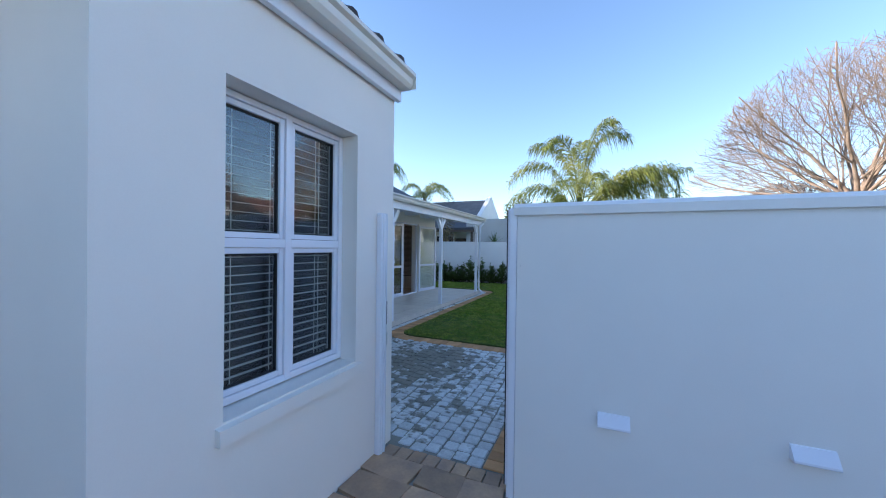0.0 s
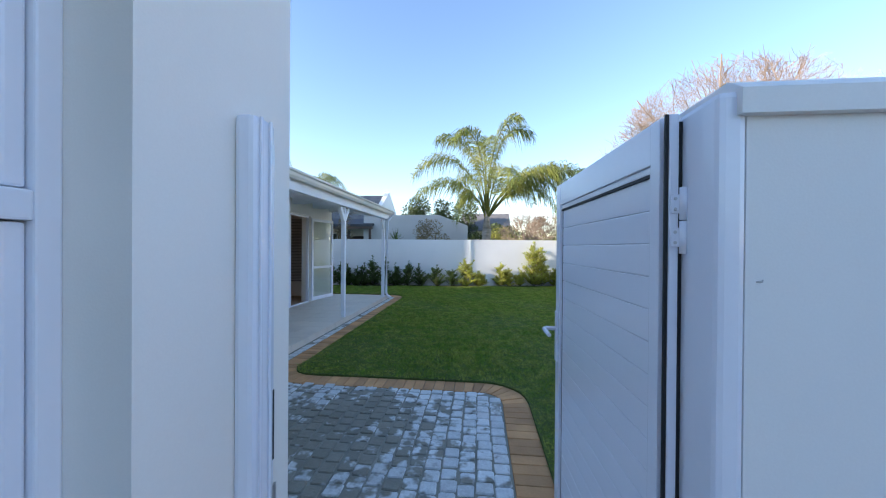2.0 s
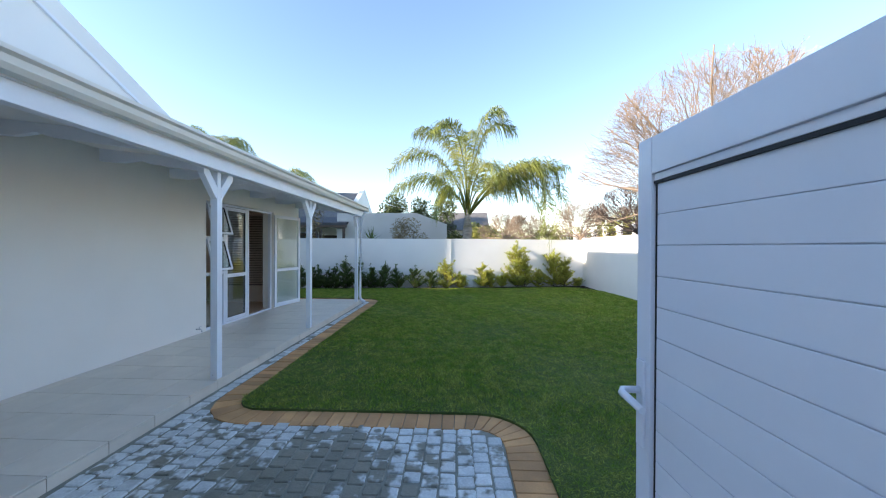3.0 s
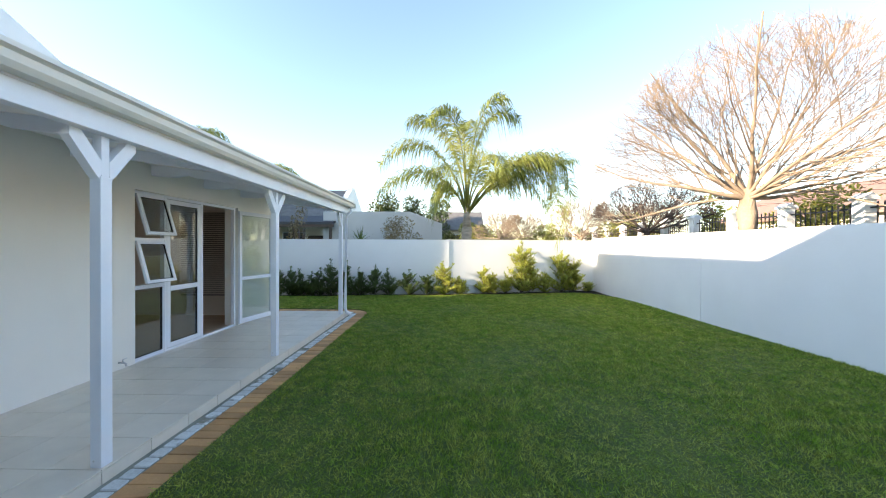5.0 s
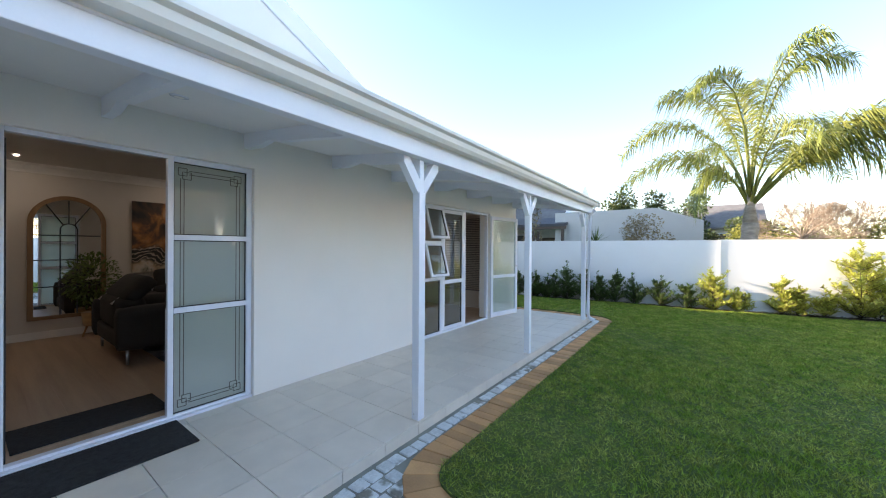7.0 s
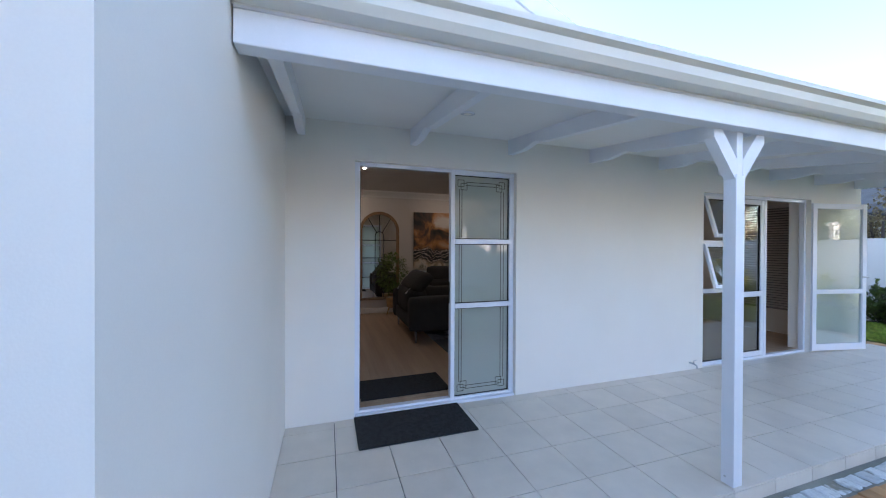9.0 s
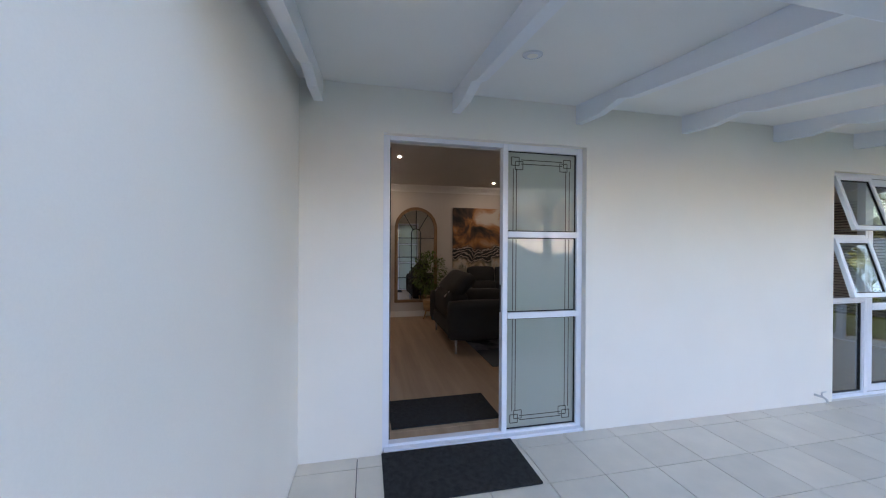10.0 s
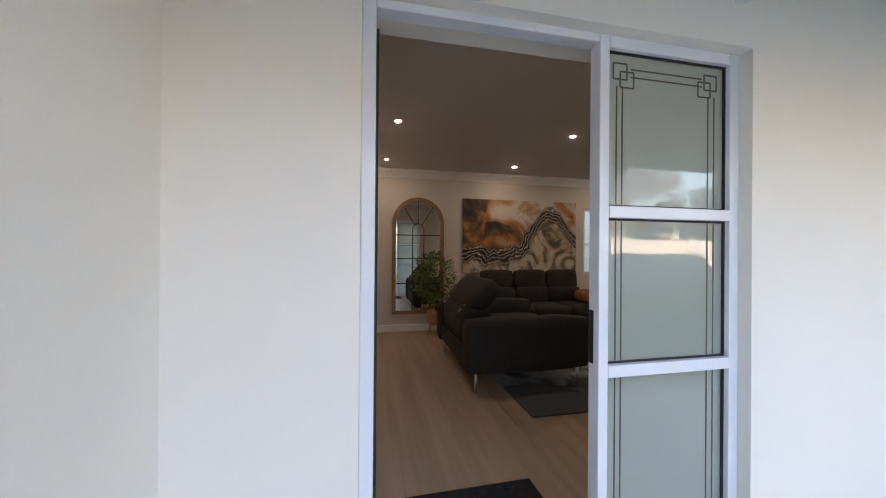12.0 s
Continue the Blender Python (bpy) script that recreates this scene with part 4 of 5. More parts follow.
def sofa(place, width, seats, label, arms=True, lifted=()):
    s = thing("sofa", place, label, "sofa")
    part("base", cushion((-0.44, -width / 2 + 0.03, 0.16), (0.46, width / 2 - 0.03, 0.36), 0.04), SOFA, s)
    sw = (width - 0.44) / seats
    for k in range(seats):
        y0 = -width / 2 + 0.22 + k * sw
        part("seat_cushion", cushion((-0.22, y0 + 0.006, 0.34), (0.48, y0 + sw - 0.006, 0.48), 0.05), SOFA, s)
        part("back_cushion", cushion((-0.44, y0 + 0.006, 0.34), (-0.2, y0 + sw - 0.006, 0.70), 0.07), SOFA, s)
        hr = part("headrest", cushion((-0.08, y0 + 0.012, 0.0), (0.08, y0 + sw - 0.012, 0.34), 0.07), SOFA, s, "", pose(-0.36, 0, 0.64, 0, 38 if k in lifted else -6, 0))
        if k in lifted:
            for yy in (y0 + 0.18, y0 + sw - 0.18):
                part("bracket", tube(bmesh.new(), [(-0.05, yy, 0.03), (-0.06, yy, -0.06)], [0.012, 0.012]), STEEL, hr, "chrome headrest bracket")
    for sd2 in (-1, 1):
        a, b = sorted((sd2 * width / 2, sd2 * (width / 2 - 0.22)))
        part("armrest", cushion((-0.46, a, 0.15), (0.5, b, 0.62), 0.06), SOFA, s)
    for x in (-0.38, 0.42):
        for yy in (-width / 2 + 0.08, width / 2 - 0.08):
            part("leg", tube(bmesh.new(), [(x, yy, 0.16), (x, yy, 0.0)], [0.014, 0.011]), STEEL, s)
    return s


sofa(pose(RX0 + 0.5, 6.15, FL + 0.001), 2.2, 3, "dark brown fabric three-seat sofa under the painting")
seat2 = sofa(pose(-7.58, 4.95, FL + 0.001, 0, 0, 90), 1.45, 1, "dark brown fabric love seat with raised headrest, turned away", lifted=(0,))
seat2.scale = (1.3, 1.0, 1.08)
th = thing("throw_blanket", pose(-8.75, 7.02, 0.60), "ochre knitted throw over the sofa end", "blanket")
part("cloth", cushion((-0.3, -0.24, 0.0), (0.28, 0.2, 0.2), 0.1), THROW, th)

RUGMAT = surf("rug_pile", (0.09, 0.095, 0.1), 0.95, var=0.25, scale=1.6, fine=160, bump=0.6, second=(0.34, 0.33, 0.33), edge=(0.5, 0.56))
rug = tagged(part("rug", boxes(((-8.9, 4.742, FL + 0.001), (-6.37, 7.0, FL + 0.013), 0.004)), RUGMAT), "grey and black abstract rug on the wooden floor", "rug")

# plant in a bamboo pot
pl = thing("potted_plant", pose(-9.13, 4.52, FL), "leafy green plant in a bamboo pot on legs", "plant")
part("pot", tube(bmesh.new(), [(0, 0, 0.16), (0, 0, 0.18), (0, 0, 0.36), (0, 0, 0.365)], [0.115, 0.13, 0.15, 0.145], 20), POT, pl)
for a in (30, 150, 270):
    c, s = math.cos(radians(a)), math.sin(radians(a))
    part("leg", tube(bmesh.new(), [(0.08 * c, 0.08 * s, 0.17), (0.13 * c, 0.13 * s, 0.0)], [0.014, 0.01]), POT, pl)
bm = bmesh.new()
tube(bm, [(0, 0, 0.36), (0.01, 0.0, 0.55), (-0.01, 0.02, 0.75)], [0.014, 0.012, 0.01])
part("stem", bm, BARKDARK, pl)


def leaf_cloud(rng, centre, size, count, length, width, droop=0.2, gap=0.0):
    """Many small bent leaves spread in an uneven cloud: vertices and faces."""
    V, F = [], []
    for _ in range(count):
        while True:
            p = Vector((rng.uniform(-1, 1), rng.uniform(-1, 1), rng.uniform(-1, 1)))
            if p.length < 1 and p.length > gap and noise.noise(p * 2.3 + Vector(centre)) > -0.22:
                break
        c = Vector(centre) + Vector((p.x * size[0], p.y * size[1], p.z * size[2]))
        d = (p.normalized() + Vector((rng.uniform(-1, 1), rng.uniform(-1, 1), rng.uniform(-0.6, 0.9))) * 0.8).normalized()
        side = d.cross(Vector((rng.uniform(-1, 1), rng.uniform(-1, 1), 1.2))).normalized()
        l, w = length * rng.uniform(0.6, 1.25), width * rng.uniform(0.7, 1.2)
        tip = c + d * l - Vector((0, 0, droop * l))
        mid = c + d * l * 0.5
        i = len(V)
        V += [tuple(c), tuple(mid + side * w), tuple(tip), tuple(mid - side * w)]
        F += [(i, i + 1, i + 2, i + 3)]
    return V, F


def foliage(name, parent, V, F, material, label=""):
    ob = new(name, shell(name, V, F, material))
    ob.parent = parent
    if label:
        ob["label"] = label
    return ob


rngp = random.Random(3)
V, F = leaf_cloud(rngp, (0, 0, 0.85), (0.27, 0.3, 0.4), 700, 0.075, 0.014)
foliage("leaves", pl, V, F, LEAF)

# window blind on the end wall, seen through the garden door
bl2 = thing("venetian_blind", pose(-5.98, RY1 - 0.06, 0), "taupe venetian blind closed over a dark backing sheet", "blind")
sm = bmesh.new()
prism(sm, [(-0.021, -0.0125), (0.0, 0.002), (0.021, 0.0125), (0.0, -0.0005)], "x", -0.7, 0.7)
sme = mesh_of("slat", sm, BROWNBLIND)
for k in range(40):
    o = new("slat", sme)
    o.parent, o.matrix_basis = bl2, pose(0, 0, 0.55 + k * 0.0412)
# added sheet, no real window: darkens the gaps between slats
part("gap_backing", boxes(((-0.7, 0.034, 0.5), (0.7, 0.046, 2.19))), BLINDBACK, bl2, "dark backing sheet for the shade between the slats")
part("head_rail", boxes(((-0.72, -0.02, 2.19), (0.72, 0.03, 2.24), 0.003)), BROWNBLIND, bl2)
# ---- garden shrubs ----
def shrub(x, y, h, w, material, seed, label, leaf=0.12, taper=1.0):
    """Upright shrub: one leading stem with side shoots that rise outward, thinning to the top, each set with narrow leaves."""
    rng = random.Random(seed)
    s = thing("shrub", pose(x, y, 0.01), label, "shrub", "shrubs along the wall")
    V, F = [], []
    bm = bmesh.new()
    shoots = [(Vector((0, 0, 0)), Vector((rng.gauss(0, 0.03), rng.gauss(0, 0.03), h)))]
    for k in range(int(18 + 34 * h)):
        t = rng.random() ** 1.25 * 0.86
        a, out = k * 2.4 + rng.uniform(-0.4, 0.4), w * (1.1 - taper * t) * rng.uniform(0.55, 1.25)
        base = Vector((0, 0, h * t * 0.9))
        shoots.append((base, base + Vector((math.cos(a) * out, math.sin(a) * out * 0.75, out * rng.uniform(0.35, 1.1)))))
    for base, tip in shoots:
        mid = (base + tip) / 2 + Vector((0, 0, -0.02))
        tube(bm, [tuple(base), tuple(mid), tuple(tip)], [0.007, 0.005, 0.002], 4)
        run = (tip - base).length
        for j in range(int(9 + 60 * run)):
            t = 0.15 + 0.85 * rng.random()
            c = base.lerp(tip, t)
            a = j * 2.4 + rng.uniform(-0.5, 0.5)
            d = (Vector((math.cos(a), math.sin(a), rng.uniform(0.1, 0.9))) + (tip - base).normalized() * 0.7).normalized()
            side = d.cross(Vector((rng.uniform(-0.4, 0.4), rng.uniform(-0.4, 0.4), 1))).normalized()
            l, wd = leaf * rng.uniform(0.5, 1.15), leaf * 0.17
            i = len(V)
            m = c + d * l * 0.5
            V += [tuple(c), tuple(m + side * wd), tuple(c + d * l - Vector((0, 0, 0.12 * l))), tuple(m - side * wd)]
            F.append((i, i + 1, i + 2, i + 3))
    part("stem", bm, BARKDARK, s)
    foliage("leaves", s, V, F, material)
    return s


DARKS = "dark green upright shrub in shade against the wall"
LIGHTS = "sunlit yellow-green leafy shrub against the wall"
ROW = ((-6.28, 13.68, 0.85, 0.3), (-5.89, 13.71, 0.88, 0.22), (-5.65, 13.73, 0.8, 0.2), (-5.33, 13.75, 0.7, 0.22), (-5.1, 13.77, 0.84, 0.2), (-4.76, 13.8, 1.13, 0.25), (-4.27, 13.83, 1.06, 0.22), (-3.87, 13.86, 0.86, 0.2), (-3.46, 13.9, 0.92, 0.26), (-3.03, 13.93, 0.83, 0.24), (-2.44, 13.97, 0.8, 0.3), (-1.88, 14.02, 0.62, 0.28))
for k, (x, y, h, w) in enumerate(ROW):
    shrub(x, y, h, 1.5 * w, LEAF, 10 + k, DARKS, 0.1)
# shrubs on the sunny stretch take the leaf colour with sunlight painted in
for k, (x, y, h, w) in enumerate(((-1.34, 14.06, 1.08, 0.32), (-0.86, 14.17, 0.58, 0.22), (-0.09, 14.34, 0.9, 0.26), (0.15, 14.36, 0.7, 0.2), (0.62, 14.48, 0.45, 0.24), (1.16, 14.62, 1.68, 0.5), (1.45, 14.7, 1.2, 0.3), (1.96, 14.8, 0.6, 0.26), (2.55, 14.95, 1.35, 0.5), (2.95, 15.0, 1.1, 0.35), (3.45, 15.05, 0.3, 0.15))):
    shrub(x, y, h, 1.05 * w, LEAFSUNLIT, 40 + k, LIGHTS, 0.12, 0.6)


# ---- palms ----
def frond(rng, pts, leaflet=0.55, count=46):
    """Arching stalk through four points with drooping leaflets on both sides."""
    P = [Vector(p) for p in pts]
    def at(t):
        u = 1 - t
        return P[0] * u ** 3 + P[1] * (3 * u * u * t) + P[2] * (3 * u * t * t) + P[3] * t ** 3
    V, F = [], []
    for k in range(count):
        t = 0.22 + 0.78 * k / count
        c, d = at(t), (at(min(1, t + 0.02)) - at(t - 0.02)).normalized()
        side = d.cross(Vector((0, 0, 1)))
        side = side.normalized() if side.length > 0.1 else Vector((1, 0, 0))
        ln = leaflet * (0.45 + 1.1 * math.sin(math.pi * min(0.97, 0.12 + 0.85 * t)) * 0.6)
        for s in (-1, 1):
            for rep in range(3):
                l = ln * rng.uniform(0.75, 1.15)
                out = (side * s * rng.uniform(0.5, 1.0) + d * rng.uniform(0.4, 0.9) + Vector((0, 0, rng.uniform(-0.5, 0.6)))).normalized()
                mid = c + out * l * 0.5 + Vector((0, 0, -0.05 * l))
                tip = c + out * l * 0.9 - Vector((0, 0, l * rng.uniform(0.25, 0.95)))
                w = d * 0.0125
                i = len(V)
                V += [tuple(c - w * 0.6), tuple(c + w * 0.6), tuple(mid + w), tuple(tip), tuple(mid - w)]
                F += [(i, i + 1, i + 2, i + 4), (i + 4, i + 2, i + 3)]
    return V, F, [tuple(at(t)) for t in (0, 0.15, 0.3, 0.5, 0.7, 0.85, 1.0)]


def palm(place, trunk_h, trunk_r, fronds, label, seed, leaflet=0.55, count=46):
    rng = random.Random(seed)
    p = thing("palm_tree", place, label, "palm tree")
    bm = bmesh.new()
    hs = [k * trunk_h / 14 for k in range(15)]
    tube(bm, [(0.02 * math.sin(h * 3), 0, h) for h in hs], [trunk_r * (1.12 - 0.1 * h / trunk_h + (0.09 if k % 2 else -0.03)) for k, h in enumerate(hs)], 14)
    tube(bm, [(0, 0, trunk_h), (0, 0, trunk_h + 0.45), (0, 0, trunk_h + 0.8)], [trunk_r * 0.95, trunk_r * 0.6, trunk_r * 0.25], 12)
    part("trunk", bm, PALMBARK, p)
    for f in fronds:
        V, F, axis = frond(rng, f, leaflet, count)
        fr = foliage("frond", p, V, F, FROND)
        part("stalk", tube(bmesh.new(), axis, [0.035, 0.03, 0.024, 0.018, 0.012, 0.008, 0.004], 6), FROND, fr)
    return p


garden_palm = palm(pose(-0.6, 15.05, -0.05), 2.3, 0.165, [
    ((0, 0, 2.7), (-0.5, 0.3, 5.2), (-1.8, 0.4, 6.1), (-3.05, 0.6, 4.6)),
    ((0, 0, 2.7), (-0.5, -0.3, 4.2), (-1.7, -0.3, 4.7), (-2.9, -0.4, 3.4)),
    ((0, 0, 2.8), (0.1, 0.0, 5.2), (0.7, 0.1, 7.1), (1.8, 0.2, 6.0)),
    ((0, 0, 2.8), (-0.1, -0.5, 5.4), (-0.5, -1.0, 6.6), (-1.2, -1.5, 5.4)),
    ((0, 0, 2.7), (0.7, 0.2, 4.5), (2.2, 0.3, 4.6), (3.7, 0.3, 4.7)),
    ((0, 0, 2.7), (0.8, -0.5, 4.6), (3.3, -1.0, 6.0), (2.5, -1.1, 2.0)),
    ((0, 0, 2.7), (0.4, 0.8, 4.6), (1.3, 1.8, 5.2), (2.2, 2.6, 3.6)),
    ((0, 0, 2.7), (-0.3, 0.9, 4.8), (-0.9, 1.9, 5.4), (-1.5, 2.8, 4.2)),
    ((0, 0, 2.7), (0.2, -0.6, 4.4), (0.5, -1.5, 4.9), (0.9, -2.4, 3.8)),
    ((0, 0, 2.6), (-0.3, -0.2, 3.9), (-1.0, -0.4, 4.0), (-1.2, -0.5, 2.6)),
    ((0, 0, 2.8), (0.0, 0.2, 5.0), (-0.3, 0.5, 6.4), (0.2, 1.2, 6.3)),
    ((0, 0, 2.7), (0.6, -0.3, 4.4), (2.4, -0.5, 5.6), (3.5, -0.4, 3.2)),
    ((0, 0, 2.7), (0.7, 0.3, 4.0), (2.0, 0.5, 4.8), (2.9, 0.5, 2.9)),
    ((0, 0, 2.7), (1.2, -0.2, 4.9), (4.6, -0.2, 6.3), (2.9, -0.2, 1.6)),
    ((0, 0, 2.7), (1.2, 0.2, 4.7), (4.2, 0.3, 5.2), (2.5, 0.4, 1.5)),
    ((0, 0, 2.8), (0.0, 0.1, 5.0), (0.4, 0.0, 6.9), (1.2, -0.4, 6.6)),
    ((0, 0, 2.8), (-0.2, 0.1, 5.0), (-0.8, 0.0, 6.3), (-1.9, -0.2, 5.9)),
], "tall green feathery palm tree behind the garden wall", 2, 0.74, 54)
garden_palm.scale = (1.0, 1.0, 0.97)


def ring_fronds(n, h, reach, seed):
    rng = random.Random(seed)
    out = []
    for k in range(n):
        a = 6.28 * k / n + rng.uniform(-0.2, 0.2)
        c, s, up, r = math.cos(a), math.sin(a), rng.uniform(0.6, 1.6), reach * rng.uniform(0.8, 1.1)
        out.append(((0, 0, h), (0.2 * r * c, 0.2 * r * s, h + up), (0.65 * r * c, 0.65 * r * s, h + up + 0.3), (r * c, r * s, h + up - 1.3)))
    return out


palm(pose(-11.8, 23.5, -0.05), 4.8, 0.18, ring_fronds(11, 5.0, 2.2, 5), "distant green palm tree above the roofs", 6, 0.5, 26)
palm(pose(-12.75, 18.9, -0.05), 5.7, 0.18, ring_fronds(11, 5.9, 2.0, 7), "distant green palm tree above the roofs", 8, 0.5, 26)


# ---- bare trees ----
def bare_tree(place, fork_h, trunk_r, wide, tall, limbs, levels, material, seed, label, twig=0.004):
    """Leafless tree: limbs fan out from one fork and branch until their twigs end on a dome."""
    rng = random.Random(seed)
    tr = thing("bare_tree", place, label, "tree")
    V, F = [], []
    TV, TF = [], []
    fork = Vector((0, 0, fork_h))

    def room(p, d):
        """Way left from p along d to the dome."""
        k = Vector((1 / wide, 1 / wide, 1 / tall))
        q, e = (p - fork) * k, d * k
        a, b, c = e.dot(e), q.dot(e), q.dot(q) - 1
        return max(0.0, (-b + math.sqrt(max(0.0, b * b - a * c))) / a)

    def branch(pts, radii, sides, v, f):
        i = len(v)
        for n, p in enumerate(pts):
            q = (pts[min(n + 1, len(pts) - 1)] - pts[max(n - 1, 0)]).to_track_quat("Z", "Y")
            for k in range(sides):
                an = 6.2832 * k / sides
                v.append(tuple(p + q @ Vector((radii[n] * math.cos(an), radii[n] * math.sin(an), 0))))
        for n in range(len(pts) - 1):
            for k in range(sides):
                a, b = i + n * sides + k, i + n * sides + (k + 1) % sides
                f.append((a, b, b + sides, a + sides))

    def grow(p, d, r, level):
        length = room(p, d) * (rng.uniform(0.86, 1.06) if level < 3 else rng.uniform(0.45, 1.0))
        if length < 0.12:
            return
        steps = (0, 8, 6, 4, 3, 2)[level]
        end = twig if level > 2 else twig * 1.6
        pts, radii = [p], [r]
        for k in range(steps):
            d = (d + Vector((rng.gauss(0, 0.1), rng.gauss(0, 0.1), rng.gauss(0.012, 0.08)))).normalized()
            p = p + d * length / steps
            r = max(end, r * (0.84 if level < 3 else 0.8))
            pts.append(p)
            radii.append(r)
            if level < levels and k < steps - 1 or level < 3:
                for _ in range(2 if level == 2 and rng.random() < 0.5 else 1):
                    turn = d.cross(Vector((rng.gauss(0, 1), rng.gauss(0, 1), rng.gauss(0, 1)))).normalized()
                    nd = (d + turn * rng.uniform(0.4, 0.85) + Vector((0, 0, 0.03))).normalized()
                    if level < levels and nd.z > -0.22:
                        grow(p, nd, max(end, r * rng.uniform(0.42, 0.62)), level + 1)
        branch(pts, radii, 8 if level == 1 else 5 if level == 2 else 3, *((V, F) if level == 1 else (TV, TF)))

    branch([Vector((0, 0, -0.05)), Vector((0.02, 0, fork_h * 0.5)), Vector((0, 0.02, fork_h * 0.85)), fork + Vector((0, 0, 0.12))],
           [trunk_r * 1.2, trunk_r, trunk_r * 1.02, trunk_r * 0.8], 14, V, F)
    for k in range(limbs):
        a = 2.4 * k + rng.uniform(-0.3, 0.3)
        e = math.asin(0.03 + 0.93 * (k + 0.4) / limbs)
        d = Vector((math.cos(a) * math.cos(e), math.sin(a) * math.cos(e), math.sin(e)))
        grow(fork + d * trunk_r * 0.3 - Vector((0, 0, 0.1 * math.cos(e))), d, trunk_r * rng.uniform(0.2, 0.32), 1)
    for name, v, f in (("trunk", V, F), ("crown", TV, TF)):
        ob = new(name, shell(name, v, f, material))
        ob.parent = tr
        for face in ob.data.polygons:
            face.use_smooth = True
    return tr


bare_tree(pose(5.65, 11.45, 0), 2.75, 0.19, 3.4, 3.6, 22, 4, BARK, 11, "large leafless tree with sunlit orange-brown branches")
bare_tree(pose(8.0, 19.6, 0), 2.3, 0.17, 2.7, 2.3, 13, 4, BARKDARK, 12, "small dark leafless tree with spreading crown", 0.006)
for k, (x, y, wide, tall) in enumerate(((7.7, 26.8, 2.5, 2.9), (2.9, 30.2, 2.4, 2.1), (5.4, 34.0, 2.4, 2.4), (12.0, 27.0, 2.6, 2.6))):
    bare_tree(pose(x, y, 0), 2.2, 0.16, wide, tall, 10, 4, BARK, 13 + k, "leafless tree with fine brown twigs", 0.007)
for k, (x, y) in enumerate(((9.0, 3.0), (11.5, 7.5))):
    bare_tree(pose(x, y, 0), 2.2, 0.22, 3.2, 3.4, 15, 4, BARK, 17 + k, "large leafless tree beyond the garden wall")


# ---- street fence ----
fence = thing("street_fence", pose(8.7, 0, 0), "white masonry pillars with dark iron railings between", "fence")
BAR = mesh_of("bar", boxes(((-0.011, -0.011, 0.5), (0.011, 0.011, 2.6))), IRON)
for k in range(18):
    y = 4.2 + 1.9 * k
    bm = boxes(((-0.14, y - 0.14, -0.05), (0.14, y + 0.14, 2.66), 0.01))
    prism(bm, [(-0.18, 2.66), (0.18, 2.66), (0.18, 2.71), (0.0, 2.83), (-0.18, 2.71)], "y", y - 0.18, y + 0.18)
    part("pillar", bm, WHITEWALL, fence)
    part("plinth", boxes(((-0.1, y + 0.14, -0.05), (0.1, y + 1.76, 0.5), 0.01)), WHITEWALL, fence)
    for z in (0.7, 2.45):
        part("rail", boxes(((-0.02, y + 0.14, z), (0.02, y + 1.76, z + 0.04))), IRON, fence, "dark iron rail")
    for j in range(11):
        o = new("bar", BAR)
        o.parent, o.matrix_basis = fence, pose(0, y + 0.28 + j * 0.135, 0)


def bush(name, place, size, count, material, seed, label, leaf=0.16):
    rng = random.Random(seed)
    b = thing(name, place, label, "bush" if name != "leafy_tree" else "tree")
    bm = bmesh.new()
    for k in range(5):
        a = k * 1.256
        tube(bm, [(0.05 * math.cos(a), 0.05 * math.sin(a), -0.05), (size[0] * 0.3 * math.cos(a), size[1] * 0.3 * math.sin(a), size[2] * 0.7), (size[0] * 0.55 * math.cos(a), size[1] * 0.55 * math.sin(a), size[2] * 1.3)], [0.07, 0.05, 0.02], 6)
    part("branches", bm, BARKDARK, b)
    V, F = [], []
    clumps = 16
    for k in range(clumps):
        a, r, z = rng.uniform(0, 6.28), math.sqrt(rng.random()) * 0.75, rng.uniform(0.35, 1.75)
        f = 1 - 0.35 * max(0, z - 1)
        c = (size[0] * r * math.cos(a) * f, size[1] * r * math.sin(a) * f, size[2] * z)
        v, fc = leaf_cloud(rng, c, (size[0] * 0.38, size[1] * 0.38, size[2] * 0.3), count // clumps, leaf, leaf * 0.3)
        o = len(V)
        V += v
        F += [tuple(i + o for i in q) for q in fc]
    foliage("leaves", b, V, F, material)
    return b


bush("hedge_bush", pose(10.6, 14.6, 0), (1.2, 2.2, 1.8), 5000, HEDGE, 1, "sunlit yellow-green hedge behind the railings")
bush("hedge_bush", pose(10.4, 18.4, 0), (1.0, 1.3, 1.9), 4000, HEDGE, 2, "sunlit yellow-green bush behind the railings")
bush("hedge_bush", pose(10.8, 11.0, 0), (1.2, 2.2, 1.7), 5000, HEDGE, 3, "sunlit yellow-green hedge behind the railings")
for k, (x, y) in enumerate(((2.0, 33.5), (4.4, 37.0), (7.0, 33.0), (10.5, 33), (9.9, 24.0), (13.5, 31.0))):
    bush("hedge_bush", pose(x, y, 0), (2.4, 1.2, 1.75), 3200, HEDGE, 4 + k, "low yellow-green garden hedge in the distance", 0.2)
for k, (x, y, h) in enumerate(((-7.2, 36, 3.3), (-4.6, 36.5, 3.2), (-2.3, 37, 3.1), (1.3, 36, 1.9))):
    bush("leafy_tree", pose(x, y, 0), (1.9, 1.6, h), 4500, TREELEAF, 20 + k, "dense dark green tree behind the roofs", 0.26)
bush("dry_bush", pose(-3.2, 18.6, 0), (1.2, 0.7, 1.45), 5200, DRYLEAF, 30, "dry brownish bush against a grey wall", 0.09)
bush("dry_bush", pose(-6.9, 16.6, 0), (0.4, 0.4, 1.7), 1800, DRYLEAF, 32, "yellow autumn climber beside the veranda", 0.09)
